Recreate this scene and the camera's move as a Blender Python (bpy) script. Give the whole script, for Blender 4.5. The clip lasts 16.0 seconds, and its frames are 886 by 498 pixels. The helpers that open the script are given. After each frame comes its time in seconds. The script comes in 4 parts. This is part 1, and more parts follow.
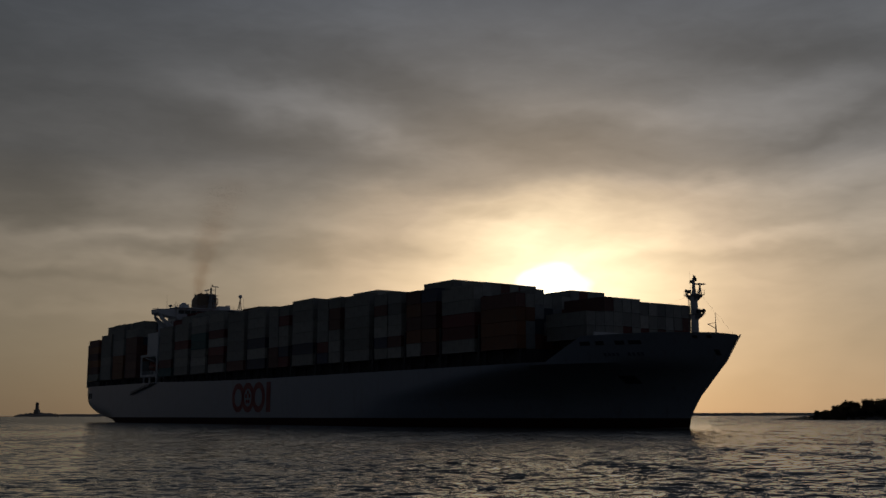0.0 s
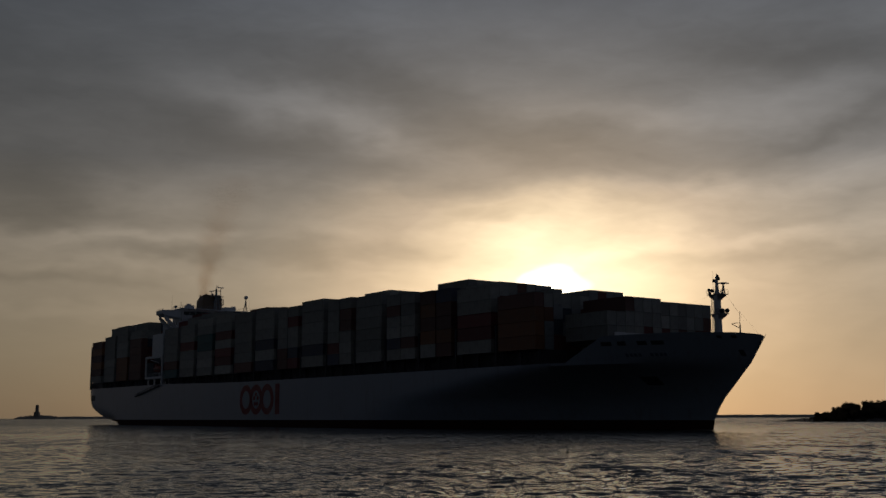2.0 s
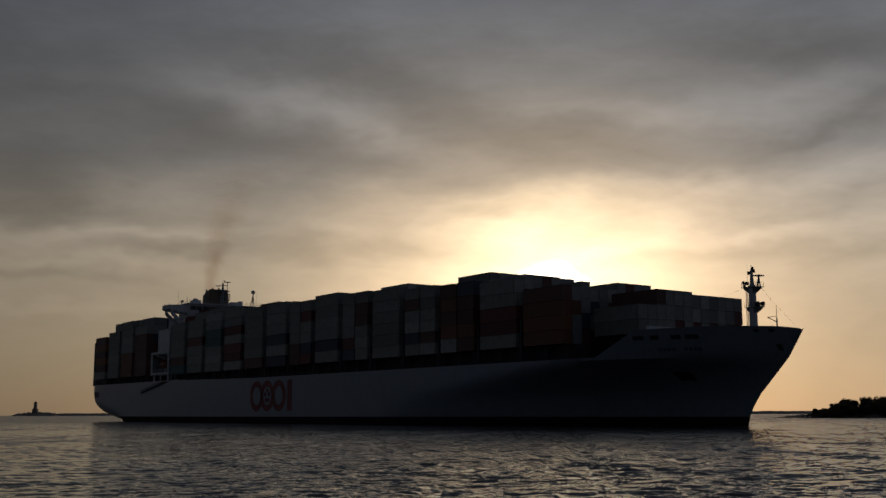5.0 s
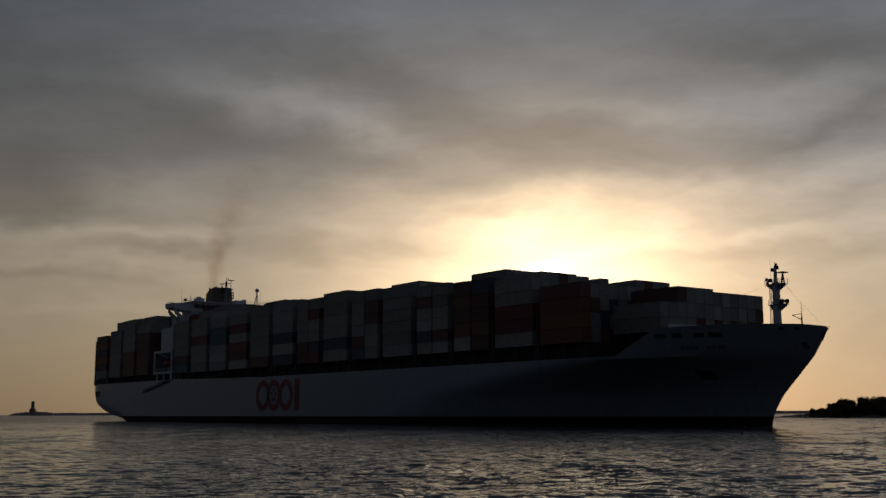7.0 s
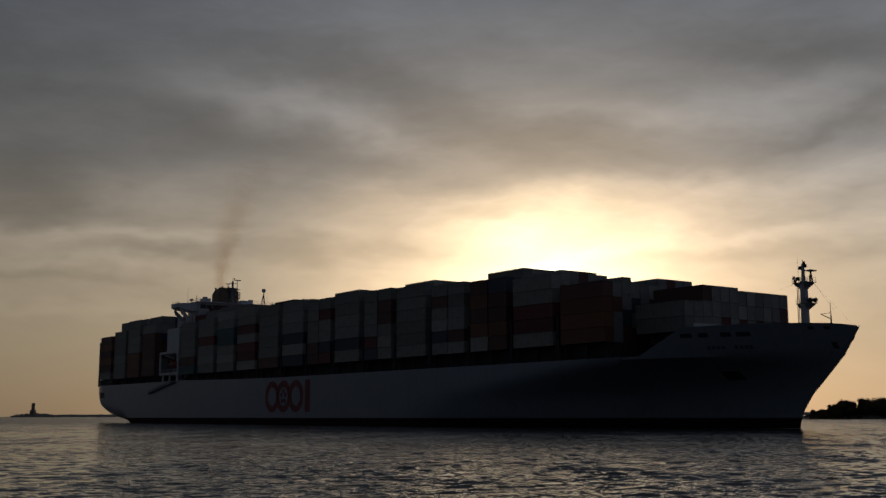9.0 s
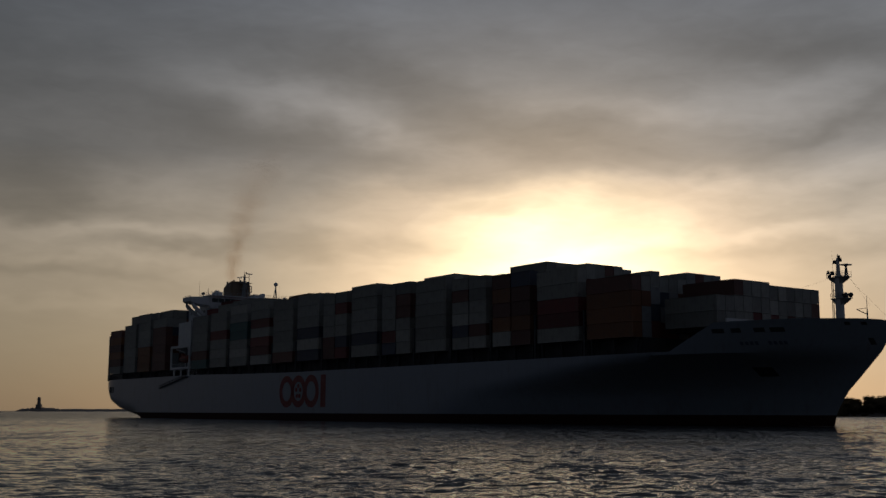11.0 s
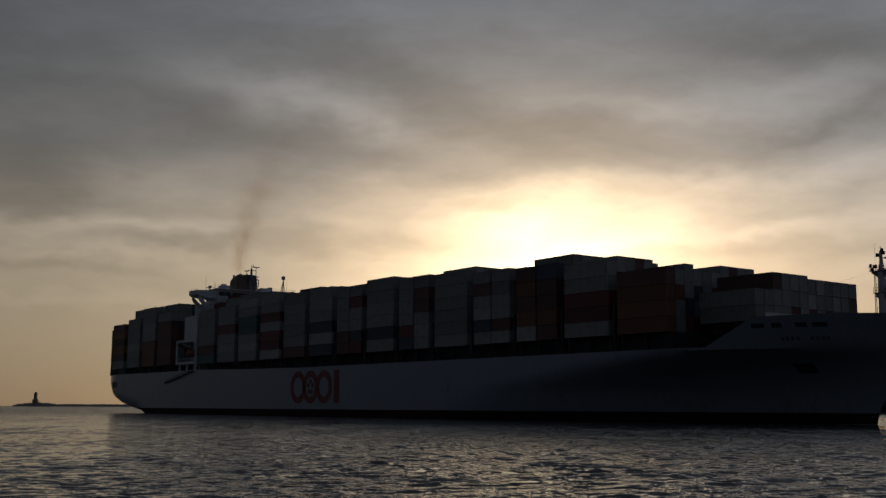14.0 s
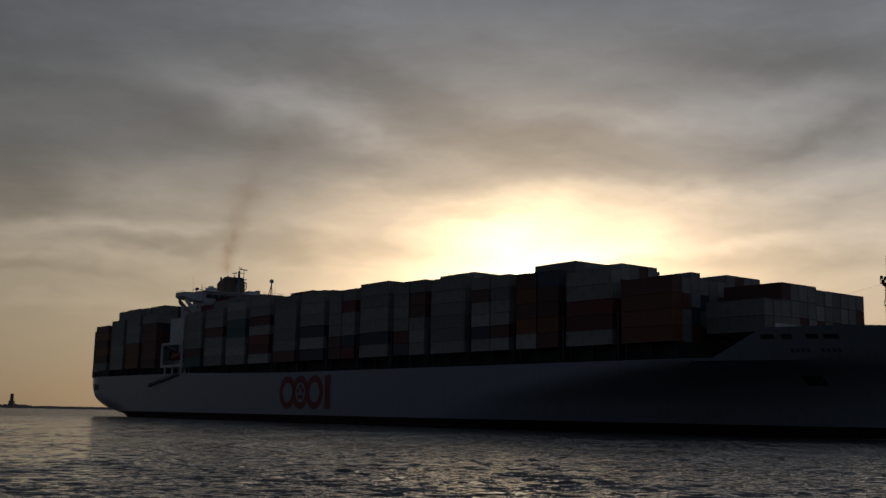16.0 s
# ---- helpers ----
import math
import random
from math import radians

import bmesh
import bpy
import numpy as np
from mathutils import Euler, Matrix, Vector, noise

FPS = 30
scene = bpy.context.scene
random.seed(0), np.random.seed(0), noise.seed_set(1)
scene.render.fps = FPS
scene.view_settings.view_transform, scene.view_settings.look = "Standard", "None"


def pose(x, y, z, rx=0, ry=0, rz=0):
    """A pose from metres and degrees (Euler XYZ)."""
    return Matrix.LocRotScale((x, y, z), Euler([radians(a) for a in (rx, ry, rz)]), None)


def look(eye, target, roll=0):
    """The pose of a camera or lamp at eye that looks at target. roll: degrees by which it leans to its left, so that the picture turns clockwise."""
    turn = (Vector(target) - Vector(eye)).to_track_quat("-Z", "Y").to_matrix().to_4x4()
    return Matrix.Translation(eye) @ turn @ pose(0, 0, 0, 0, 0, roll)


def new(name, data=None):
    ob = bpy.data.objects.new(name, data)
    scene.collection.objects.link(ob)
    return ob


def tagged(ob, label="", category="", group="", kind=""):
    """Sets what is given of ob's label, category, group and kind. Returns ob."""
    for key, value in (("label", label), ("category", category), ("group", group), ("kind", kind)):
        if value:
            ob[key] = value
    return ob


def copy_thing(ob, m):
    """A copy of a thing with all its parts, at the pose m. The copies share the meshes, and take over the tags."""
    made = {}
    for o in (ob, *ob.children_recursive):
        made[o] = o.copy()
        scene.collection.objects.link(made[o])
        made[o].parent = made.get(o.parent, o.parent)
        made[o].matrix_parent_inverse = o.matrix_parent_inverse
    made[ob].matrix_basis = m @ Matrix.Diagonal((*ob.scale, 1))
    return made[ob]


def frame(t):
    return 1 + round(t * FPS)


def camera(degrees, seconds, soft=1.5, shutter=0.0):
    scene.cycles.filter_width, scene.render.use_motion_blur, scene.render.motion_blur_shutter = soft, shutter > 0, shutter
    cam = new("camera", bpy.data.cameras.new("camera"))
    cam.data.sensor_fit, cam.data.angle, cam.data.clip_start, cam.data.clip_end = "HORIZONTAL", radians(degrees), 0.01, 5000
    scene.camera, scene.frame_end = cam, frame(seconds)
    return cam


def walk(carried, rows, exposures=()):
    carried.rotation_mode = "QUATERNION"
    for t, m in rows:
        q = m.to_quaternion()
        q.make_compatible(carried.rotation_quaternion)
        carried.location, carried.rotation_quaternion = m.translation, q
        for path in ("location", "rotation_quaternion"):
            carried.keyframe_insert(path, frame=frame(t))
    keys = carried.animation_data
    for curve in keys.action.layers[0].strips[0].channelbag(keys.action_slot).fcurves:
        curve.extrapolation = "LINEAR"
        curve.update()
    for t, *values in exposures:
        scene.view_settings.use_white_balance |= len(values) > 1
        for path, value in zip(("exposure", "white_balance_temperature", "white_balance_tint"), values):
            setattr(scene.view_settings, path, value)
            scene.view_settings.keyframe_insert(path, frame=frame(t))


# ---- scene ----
# The eye stands 2.65 m over the water and looks along +y; the ship's own space has x
# from the transom to the bow, y to port, z up from the waterline.
EYE_Z = 2.65
VIEW = (
    (0.0, -0.01, 8.69, -0.07), (0.5, -0.027, 8.679, -0.095), (1.0, -0.075, 8.732, -0.147), (1.5, -0.055, 8.789, -0.12),
    (2.0, -0.014, 8.799, -0.128), (2.5, 0.063, 8.751, -0.105), (3.0, 0.005, 8.688, -0.108), (3.5, 0.0, 8.665, -0.122),
    (4.0, -0.05, 8.671, -0.191), (6.5, -0.196, 8.533, -0.089), (7.0, -0.221, 8.606, -0.145), (7.5, -0.296, 8.685, -0.172),
    (8.0, -0.302, 8.703, -0.142), (8.5, -0.251, 8.682, -0.177), (9.0, -0.205, 8.683, -0.167), (11.5, 0.111, 8.384, 0.101),
    (12.0, 0.055, 8.322, 0.117), (12.5, -0.073, 8.361, 0.019), (13.0, -0.092, 8.451, 0.003), (13.5, -0.055, 8.425, 0.119),
    (14.0, -0.059, 8.288, 0.267), (14.5, -0.225, 8.192, 0.498), (15.0, -0.569, 8.193, 0.521), (15.5, -0.812, 8.403, 0.853),
    (16.0, -1.019, 8.693, 1.108))


def aim(yaw, pitch, lean):
    return pose(0, 0, EYE_Z, 0, 0, yaw) @ pose(0, 0, 0, pitch) @ pose(0, 0, 0, 0, -lean) @ pose(0, 0, 0, 90)


cam = camera(44.37, 16.0, soft=1.45)
walk(cam, [(t, aim(a, b, c)) for t, a, b, c in VIEW],
     exposures=((0.0, -3.72), (1.5, -3.68), (4.0, -3.50), (8.0, -3.35), (12.5, -3.22), (16.0, -3.15)))

# ---- world and sun ----
SUN_AZ, SUN_EL = 5.9, 7.2          # degrees to the right of +y, and above the horizon
sun_dir = Vector((math.sin(radians(SUN_AZ)) * math.cos(radians(SUN_EL)),
                  math.cos(radians(SUN_AZ)) * math.cos(radians(SUN_EL)), math.sin(radians(SUN_EL))))
sun = new("sun", bpy.data.lights.new("sun", "SUN"))
sun.data.energy, sun.data.angle, sun.data.color = 0.5, radians(16), (1.0, 0.78, 0.5)
sun.matrix_world = look(sun_dir * 900, (0, 0, 0))


class Nodes:
    """Short hand for node trees."""

    def __init__(self, tree):
        self.tree = tree

    def add(self, kind, **settings):
        node = self.tree.nodes.new(kind)
        ins = settings.pop("ins", {})
        for key, value in settings.items():
            setattr(node, key, value)
        for key, value in ins.items():
            if isinstance(value, bpy.types.NodeSocket):
                self.tree.links.new(value, node.inputs[key])
            else:
                node.inputs[key].default_value = value
        return node

    def math(self, op, a, b=0.0, c=0.0, clamp=False):
        return self.add("ShaderNodeMath", operation=op, use_clamp=clamp, ins={0: a, 1: b, 2: c}).outputs[0]

    def vec(self, op, a, b=(0, 0, 0), out=0):
        return self.add("ShaderNodeVectorMath", operation=op, ins={0: a, 1: b}).outputs[out]

    def noise(self, vector, scale, detail=4.0, rough=0.5, distortion=0.0):
        return self.add("ShaderNodeTexNoise", ins={"Vector": vector, "Scale": scale, "Detail": detail,
                        "Roughness": rough, "Distortion": distortion}).outputs["Fac"]

    def ramp(self, fac, stops, mode="EASE"):
        node = self.add("ShaderNodeValToRGB", ins={"Fac": fac})
        node.color_ramp.interpolation = mode
        while len(node.color_ramp.elements) < len(stops):
            node.color_ramp.elements.new(0.5)
        for e, (p, c) in zip(node.color_ramp.elements, stops):
            e.position = p
            e.color = (*c, 1) if isinstance(c, tuple) else (c, c, c, 1)
        return node.outputs["Color"]

    def mix(self, fac, a, b, blend="MIX"):
        node = self.add("ShaderNodeMix", data_type="RGBA", blend_type=blend)
        for i, value in ((0, fac), (6, a), (7, b)):
            if isinstance(value, bpy.types.NodeSocket):
                self.tree.links.new(value, node.inputs[i])
            else:
                node.inputs[i].default_value = value if i == 0 or len(value) == 4 else (*value, 1)
        return node.outputs[2]

    def remap(self, v, a, b, c=0.0, d=1.0, kind="SMOOTHSTEP"):
        return self.add("ShaderNodeMapRange", interpolation_type=kind,
                        ins={0: v, 1: a, 2: b, 3: c, 4: d}).outputs[0]


def make_world():
    world = bpy.data.worlds.new("evening_sky")
    scene.world = world
    world.use_nodes = True
    n = Nodes(world.node_tree)
    world.node_tree.nodes.clear()
    way = n.vec("NORMALIZE", n.add("ShaderNodeTexCoord").outputs["Generated"])
    sep = n.add("ShaderNodeSeparateXYZ", ins={0: way})
    x, y, z = sep.outputs
    az = n.math("MULTIPLY", n.math("ARCTAN2", x, y), 180 / math.pi)      # degrees, right of +y
    el = n.math("MULTIPLY", n.math("ARCSINE", z), 180 / math.pi)
    # slow curling of the cloud edges
    plane = n.add("ShaderNodeCombineXYZ", ins={0: az, 1: n.math("MULTIPLY", el, 2.0), 2: 3.7}).outputs[0]
    curl = n.math("MULTIPLY", n.math("SUBTRACT", n.noise(plane, 0.16, 3.5, 0.55), 0.5), 5.0)
    curl2 = n.math("MULTIPLY", n.math("SUBTRACT", n.noise(n.vec("ADD", plane, (40, 7, 0)), 0.22, 3.5, 0.55), 0.5), 2.6)
    u = n.math("ADD", az, n.math("MULTIPLY", curl, 1.6))
    v = n.math("ADD", el, curl2)

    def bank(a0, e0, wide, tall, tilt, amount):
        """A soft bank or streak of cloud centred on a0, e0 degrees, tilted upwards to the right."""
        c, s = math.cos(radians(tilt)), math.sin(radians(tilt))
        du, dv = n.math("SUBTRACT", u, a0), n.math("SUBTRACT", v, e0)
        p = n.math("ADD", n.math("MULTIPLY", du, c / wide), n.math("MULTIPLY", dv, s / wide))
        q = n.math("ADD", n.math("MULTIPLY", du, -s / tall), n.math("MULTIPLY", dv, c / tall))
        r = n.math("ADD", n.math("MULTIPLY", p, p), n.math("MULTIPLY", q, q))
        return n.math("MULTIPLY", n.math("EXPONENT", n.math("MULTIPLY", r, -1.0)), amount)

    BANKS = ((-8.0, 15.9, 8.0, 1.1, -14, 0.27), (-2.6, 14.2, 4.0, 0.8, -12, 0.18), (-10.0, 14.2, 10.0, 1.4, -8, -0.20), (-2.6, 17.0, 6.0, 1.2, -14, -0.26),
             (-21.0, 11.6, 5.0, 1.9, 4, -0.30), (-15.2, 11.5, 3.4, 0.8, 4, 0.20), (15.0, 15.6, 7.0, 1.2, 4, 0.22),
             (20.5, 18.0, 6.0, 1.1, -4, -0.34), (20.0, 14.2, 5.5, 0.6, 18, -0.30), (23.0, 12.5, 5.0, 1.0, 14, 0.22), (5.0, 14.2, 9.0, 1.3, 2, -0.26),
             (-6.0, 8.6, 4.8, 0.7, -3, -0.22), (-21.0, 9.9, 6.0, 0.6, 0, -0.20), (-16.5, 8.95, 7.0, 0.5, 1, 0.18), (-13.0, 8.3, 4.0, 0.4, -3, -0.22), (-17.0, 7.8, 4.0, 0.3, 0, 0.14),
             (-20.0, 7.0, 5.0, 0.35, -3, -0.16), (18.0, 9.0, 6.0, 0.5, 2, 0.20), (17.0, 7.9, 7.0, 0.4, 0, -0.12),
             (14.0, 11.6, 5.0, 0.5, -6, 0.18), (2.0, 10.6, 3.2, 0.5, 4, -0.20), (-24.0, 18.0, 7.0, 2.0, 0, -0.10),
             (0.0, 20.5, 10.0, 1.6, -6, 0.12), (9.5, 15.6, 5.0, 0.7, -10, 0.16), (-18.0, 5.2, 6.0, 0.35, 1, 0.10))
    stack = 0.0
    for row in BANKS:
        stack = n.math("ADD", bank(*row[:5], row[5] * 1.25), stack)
    flat = n.add("ShaderNodeCombineXYZ", ins={0: az, 1: n.math("MULTIPLY", el, 3.2), 2: 11.3}).outputs[0]
    soft = n.noise(flat, 0.09, 5.0, 0.55, 0.5)
    fine = n.noise(flat, 0.42, 3.5, 0.55, 0.8)
    high = n.remap(el, 2.0, 9.0, 0.25, 1.0)
    wild = n.math("ADD", n.math("MULTIPLY", n.math("SUBTRACT", soft, 0.5), 0.7), n.math("MULTIPLY", n.math("SUBTRACT", fine, 0.5), 0.24))
    stack = n.math("ADD", stack, n.math("MULTIPLY", wild, high))
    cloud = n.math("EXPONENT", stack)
    # angle from the sun, wider across than up
    dx = n.math("SUBTRACT", n.math("ADD", az, n.math("MULTIPLY", curl, 0.8)), SUN_AZ)
    dy = n.math("SUBTRACT", n.math("ADD", el, n.math("MULTIPLY", curl2, 0.55)), SUN_EL - 0.5)
    near = n.math("SQRT", n.math("ADD", n.math("MULTIPLY", dx, dx), n.math("MULTIPLY", n.math("MULTIPLY", dy, dy), 2.3)))
    turn = n.math("ARCCOSINE", n.vec("DOT_PRODUCT", way, tuple(sun_dir), "Value"))
    turn = n.math("MULTIPLY", turn, 180 / math.pi)
    # grey overcast, warm towards the horizon, dim and bluish away from the sun
    base = n.ramp(n.remap(el, 0.0, 30.0, 0.0, 1.0, "LINEAR"), (
        (0.0, (0.26, 0.198, 0.138)), (0.12, (0.315, 0.25, 0.178)), (0.24, (0.385, 0.314, 0.235)), (0.34, (0.325, 0.280, 0.231)),
        (0.44, (0.180, 0.172, 0.168)), (0.60, (0.127, 0.130, 0.138)), (0.75, (0.090, 0.100, 0.119)), (1.0, (0.08, 0.088, 0.107))), "LINEAR")

    def bell(x, mid, wide):
        d = n.math("MULTIPLY", n.math("SUBTRACT", x, mid), 1.0 / wide)
        return n.math("EXPONENT", n.math("MULTIPLY", n.math("MULTIPLY", d, d), -1.0))

    # warm haze: low down towards the sun, and a faint brown veil over it
    for tint, a0, aw, e0, ew in (((0.165, 0.098, 0.052), 14.0, 15.0, 0.0, 7.0), ((0.055, 0.038, 0.020), 3.0, 12.0, 13.5, 4.5), ((0.055, 0.045, 0.032), -20.0, 11.0, 4.5, 5.0)):
        haze_in = n.vec("SCALE", tint)
        n.tree.links.new(n.math("MULTIPLY", bell(az, a0, aw), bell(el, e0, ew)), haze_in.node.inputs["Scale"])
        base = n.vec("ADD", base, haze_in)
    side = n.math("MULTIPLY", n.remap(az, -24.0, 4.0, 0.60, 1.10), n.remap(az, 8.0, 24.0, 1.0, 1.04))
    # the last of the day hangs in the west; behind the shore it is nearly night
    dusk = Vector((math.sin(radians(5)), math.cos(radians(5)), 0.0))
    away = n.math("MULTIPLY", n.math("ARCCOSINE", n.vec("DOT_PRODUCT", way, tuple(dusk), "Value")), 180 / math.pi)
    behind = n.remap(away, 26.0, 114.0, 1.0, 0.22)
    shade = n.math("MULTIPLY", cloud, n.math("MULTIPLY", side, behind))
    cool = n.mix(n.remap(turn, 28.0, 75.0), base, (0.090, 0.105, 0.155))
    body = n.vec("SCALE", cool)
    n.tree.links.new(shade, body.node.inputs["Scale"])
    glow = n.ramp(n.remap(near, 0.0, 16.0, 0.0, 1.0, "LINEAR"), (
        (0.0, (3.0, 2.7, 2.1)), (0.08, (2.3, 2.0, 1.45)), (0.13, (1.15, 0.95, 0.60)), (0.30, (0.88, 0.68, 0.40)), (0.44, (0.62, 0.45, 0.26)),
        (0.60, (0.28, 0.19, 0.11)), (0.80, (0.09, 0.06, 0.032)), (1.0, (0.0, 0.0, 0.0))), "LINEAR")
    rim = n.remap(v, 10.9, 12.6, 1.0, 0.40)
    lift = n.vec("SCALE", glow)
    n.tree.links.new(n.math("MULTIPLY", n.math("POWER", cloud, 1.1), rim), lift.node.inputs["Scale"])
    total = n.vec("ADD", body, lift)
    sky = n.add("ShaderNodeTexSky", sky_type="NISHITA", sun_disc=False, sun_elevation=radians(SUN_EL),
                sun_rotation=radians(SUN_AZ))
    haze = n.add("ShaderNodeBackground", ins={"Color": sky.outputs[0], "Strength": 0.05})
    deck = n.add("ShaderNodeBackground", ins={"Color": total, "Strength": 10.0})
    both = n.add("ShaderNodeAddShader", ins={0: haze.outputs[0], 1: deck.outputs[0]})
    n.add("ShaderNodeOutputWorld", ins={"Surface": both.outputs[0]})


make_world()


# ---- materials ----
def material(name):
    m = bpy.data.materials.new(name)
    m.use_nodes = True
    n = Nodes(m.node_tree)
    return m, n, m.node_tree.nodes["Principled BSDF"]


def link(n, a, b):
    n.tree.links.new(a, b)


def painted(name, colour, rough=0.5, streak=0.25, metal=0.0, scale=0.6, bump=0.02):
    """Weathered marine paint: blotches, running stains, slight dents."""
    m, n, b = material(name)
    pos = n.add("ShaderNodeTexCoord").outputs["Object"]
    blotch = n.noise(pos, scale, 5.0, 0.6)
    run = n.noise(n.vec("MULTIPLY", pos, (1.0, 1.0, 0.12)), scale * 3.0, 4.0, 0.6)
    dirt = n.remap(n.math("ADD", n.math("MULTIPLY", blotch, 0.5), n.math("MULTIPLY", run, 0.5)), 0.45, 0.75)
    dull = tuple(c * 0.45 + 0.02 for c in colour)
    link(n, n.mix(n.math("MULTIPLY", dirt, streak * 2), colour, dull), b.inputs["Base Color"])
    link(n, n.remap(blotch, 0.3, 0.7, rough - 0.1, rough + 0.15), b.inputs["Roughness"])
    b.inputs["Metallic"].default_value = metal
    link(n, n.add("ShaderNodeBump", ins={"Strength": 0.4, "Distance": bump, "Height": blotch}).outputs[0], b.inputs["Normal"])
    return m


def hull_paint():
    m, n, b = material("hull_paint")
    pos = n.add("ShaderNodeTexCoord").outputs["Object"]
    z = n.add("ShaderNodeSeparateXYZ", ins={0: pos}).outputs[2]
    blotch = n.noise(pos, 0.25, 5.0, 0.6)
    run = n.noise(n.vec("MULTIPLY", pos, (1.0, 1.0, 0.08)), 1.2, 4.0, 0.65)
    dirt = n.remap(n.math("ADD", n.math("MULTIPLY", blotch, 0.4), n.math("MULTIPLY", run, 0.6)), 0.48, 0.75)
    top = n.mix(n.math("MULTIPLY", dirt, 0.5), (0.31, 0.34, 0.40), (0.20, 0.185, 0.175))
    low = n.mix(n.math("MULTIPLY", dirt, 0.6), (0.055, 0.022, 0.018), (0.03, 0.025, 0.02))
    edge = n.remap(z, 1.95, 2.0)
    link(n, n.mix(edge, low, top), b.inputs["Base Color"])
    link(n, n.remap(edge, 0.0, 1.0, 0.85, 0.32, "LINEAR"), b.inputs["Roughness"])
    link(n, n.remap(edge, 0.0, 1.0, 0.15, 0.5, "LINEAR"), b.inputs["Specular IOR Level"])
    wave = n.add("ShaderNodeTexWave", wave_type="BANDS", bands_direction="X", ins={"Vector": pos, "Scale": 0.12, "Distortion": 0.4})
    dents = n.math("ADD", n.math("MULTIPLY", wave.outputs["Fac"], 0.3), blotch)
    link(n, n.add("ShaderNodeBump", ins={"Strength": 0.25, "Distance": 0.05, "Height": dents}).outputs[0], b.inputs["Normal"])
    return m


def container_paint():
    """One paint for all boxes: the colour by object, ribs of the pressed steel sheets."""
    m, n, b = material("container_paint")
    pick = n.add("ShaderNodeObjectInfo")
    pos = n.add("ShaderNodeTexCoord").outputs["Object"]
    blotch = n.noise(pos, 0.8, 5.0, 0.65)
    run = n.noise(n.vec("MULTIPLY", pos, (1.0, 1.0, 0.15)), 2.0, 4.0, 0.6)
    dirt = n.remap(n.math("ADD", n.math("MULTIPLY", blotch, 0.5), n.math("MULTIPLY", run, 0.5)), 0.45, 0.75)
    paint = n.vec("SCALE", pick.outputs["Color"])
    n.tree.links.new(n.remap(pick.outputs["Random"], 0, 1, 0.7, 1.0, "LINEAR"), paint.node.inputs["Scale"])
    link(n, n.mix(n.math("MULTIPLY", dirt, 0.55), paint, (0.12, 0.08, 0.06)), b.inputs["Base Color"])
    b.inputs["Roughness"].default_value = 0.6
    ribs = n.add("ShaderNodeTexWave", wave_type="BANDS", bands_direction="DIAGONAL", ins={"Vector": n.vec("MULTIPLY", pos, (1, 1, 0)), "Scale": 1.6})
    link(n, n.add("ShaderNodeBump", ins={"Strength": 0.6, "Distance": 0.036, "Height": ribs.outputs["Fac"]}).outputs[0], b.inputs["Normal"])
    return m


def cargo_paint():
    """The boxes stowed behind the outer rows: each island its own colour."""
    m, n, b = material("cargo_paint")
    rnd = n.add("ShaderNodeNewGeometry").outputs["Random Per Island"]
    pos = n.add("ShaderNodeTexCoord").outputs["Object"]
    col = n.ramp(rnd, ((0.0, (0.30, 0.30, 0.30)), (0.35, (0.16, 0.045, 0.04)), (0.5, (0.20, 0.08, 0.04)),
                       (0.62, (0.05, 0.065, 0.09)), (0.75, (0.26, 0.27, 0.27)), (0.9, (0.16, 0.05, 0.04))), "CONSTANT")
    dirt = n.noise(pos, 0.7, 5.0, 0.6)
    link(n, n.mix(n.remap(dirt, 0.5, 0.75, 0.0, 0.5), col, (0.10, 0.08, 0.06)), b.inputs["Base Color"])
    b.inputs["Roughness"].default_value = 0.6
    return m


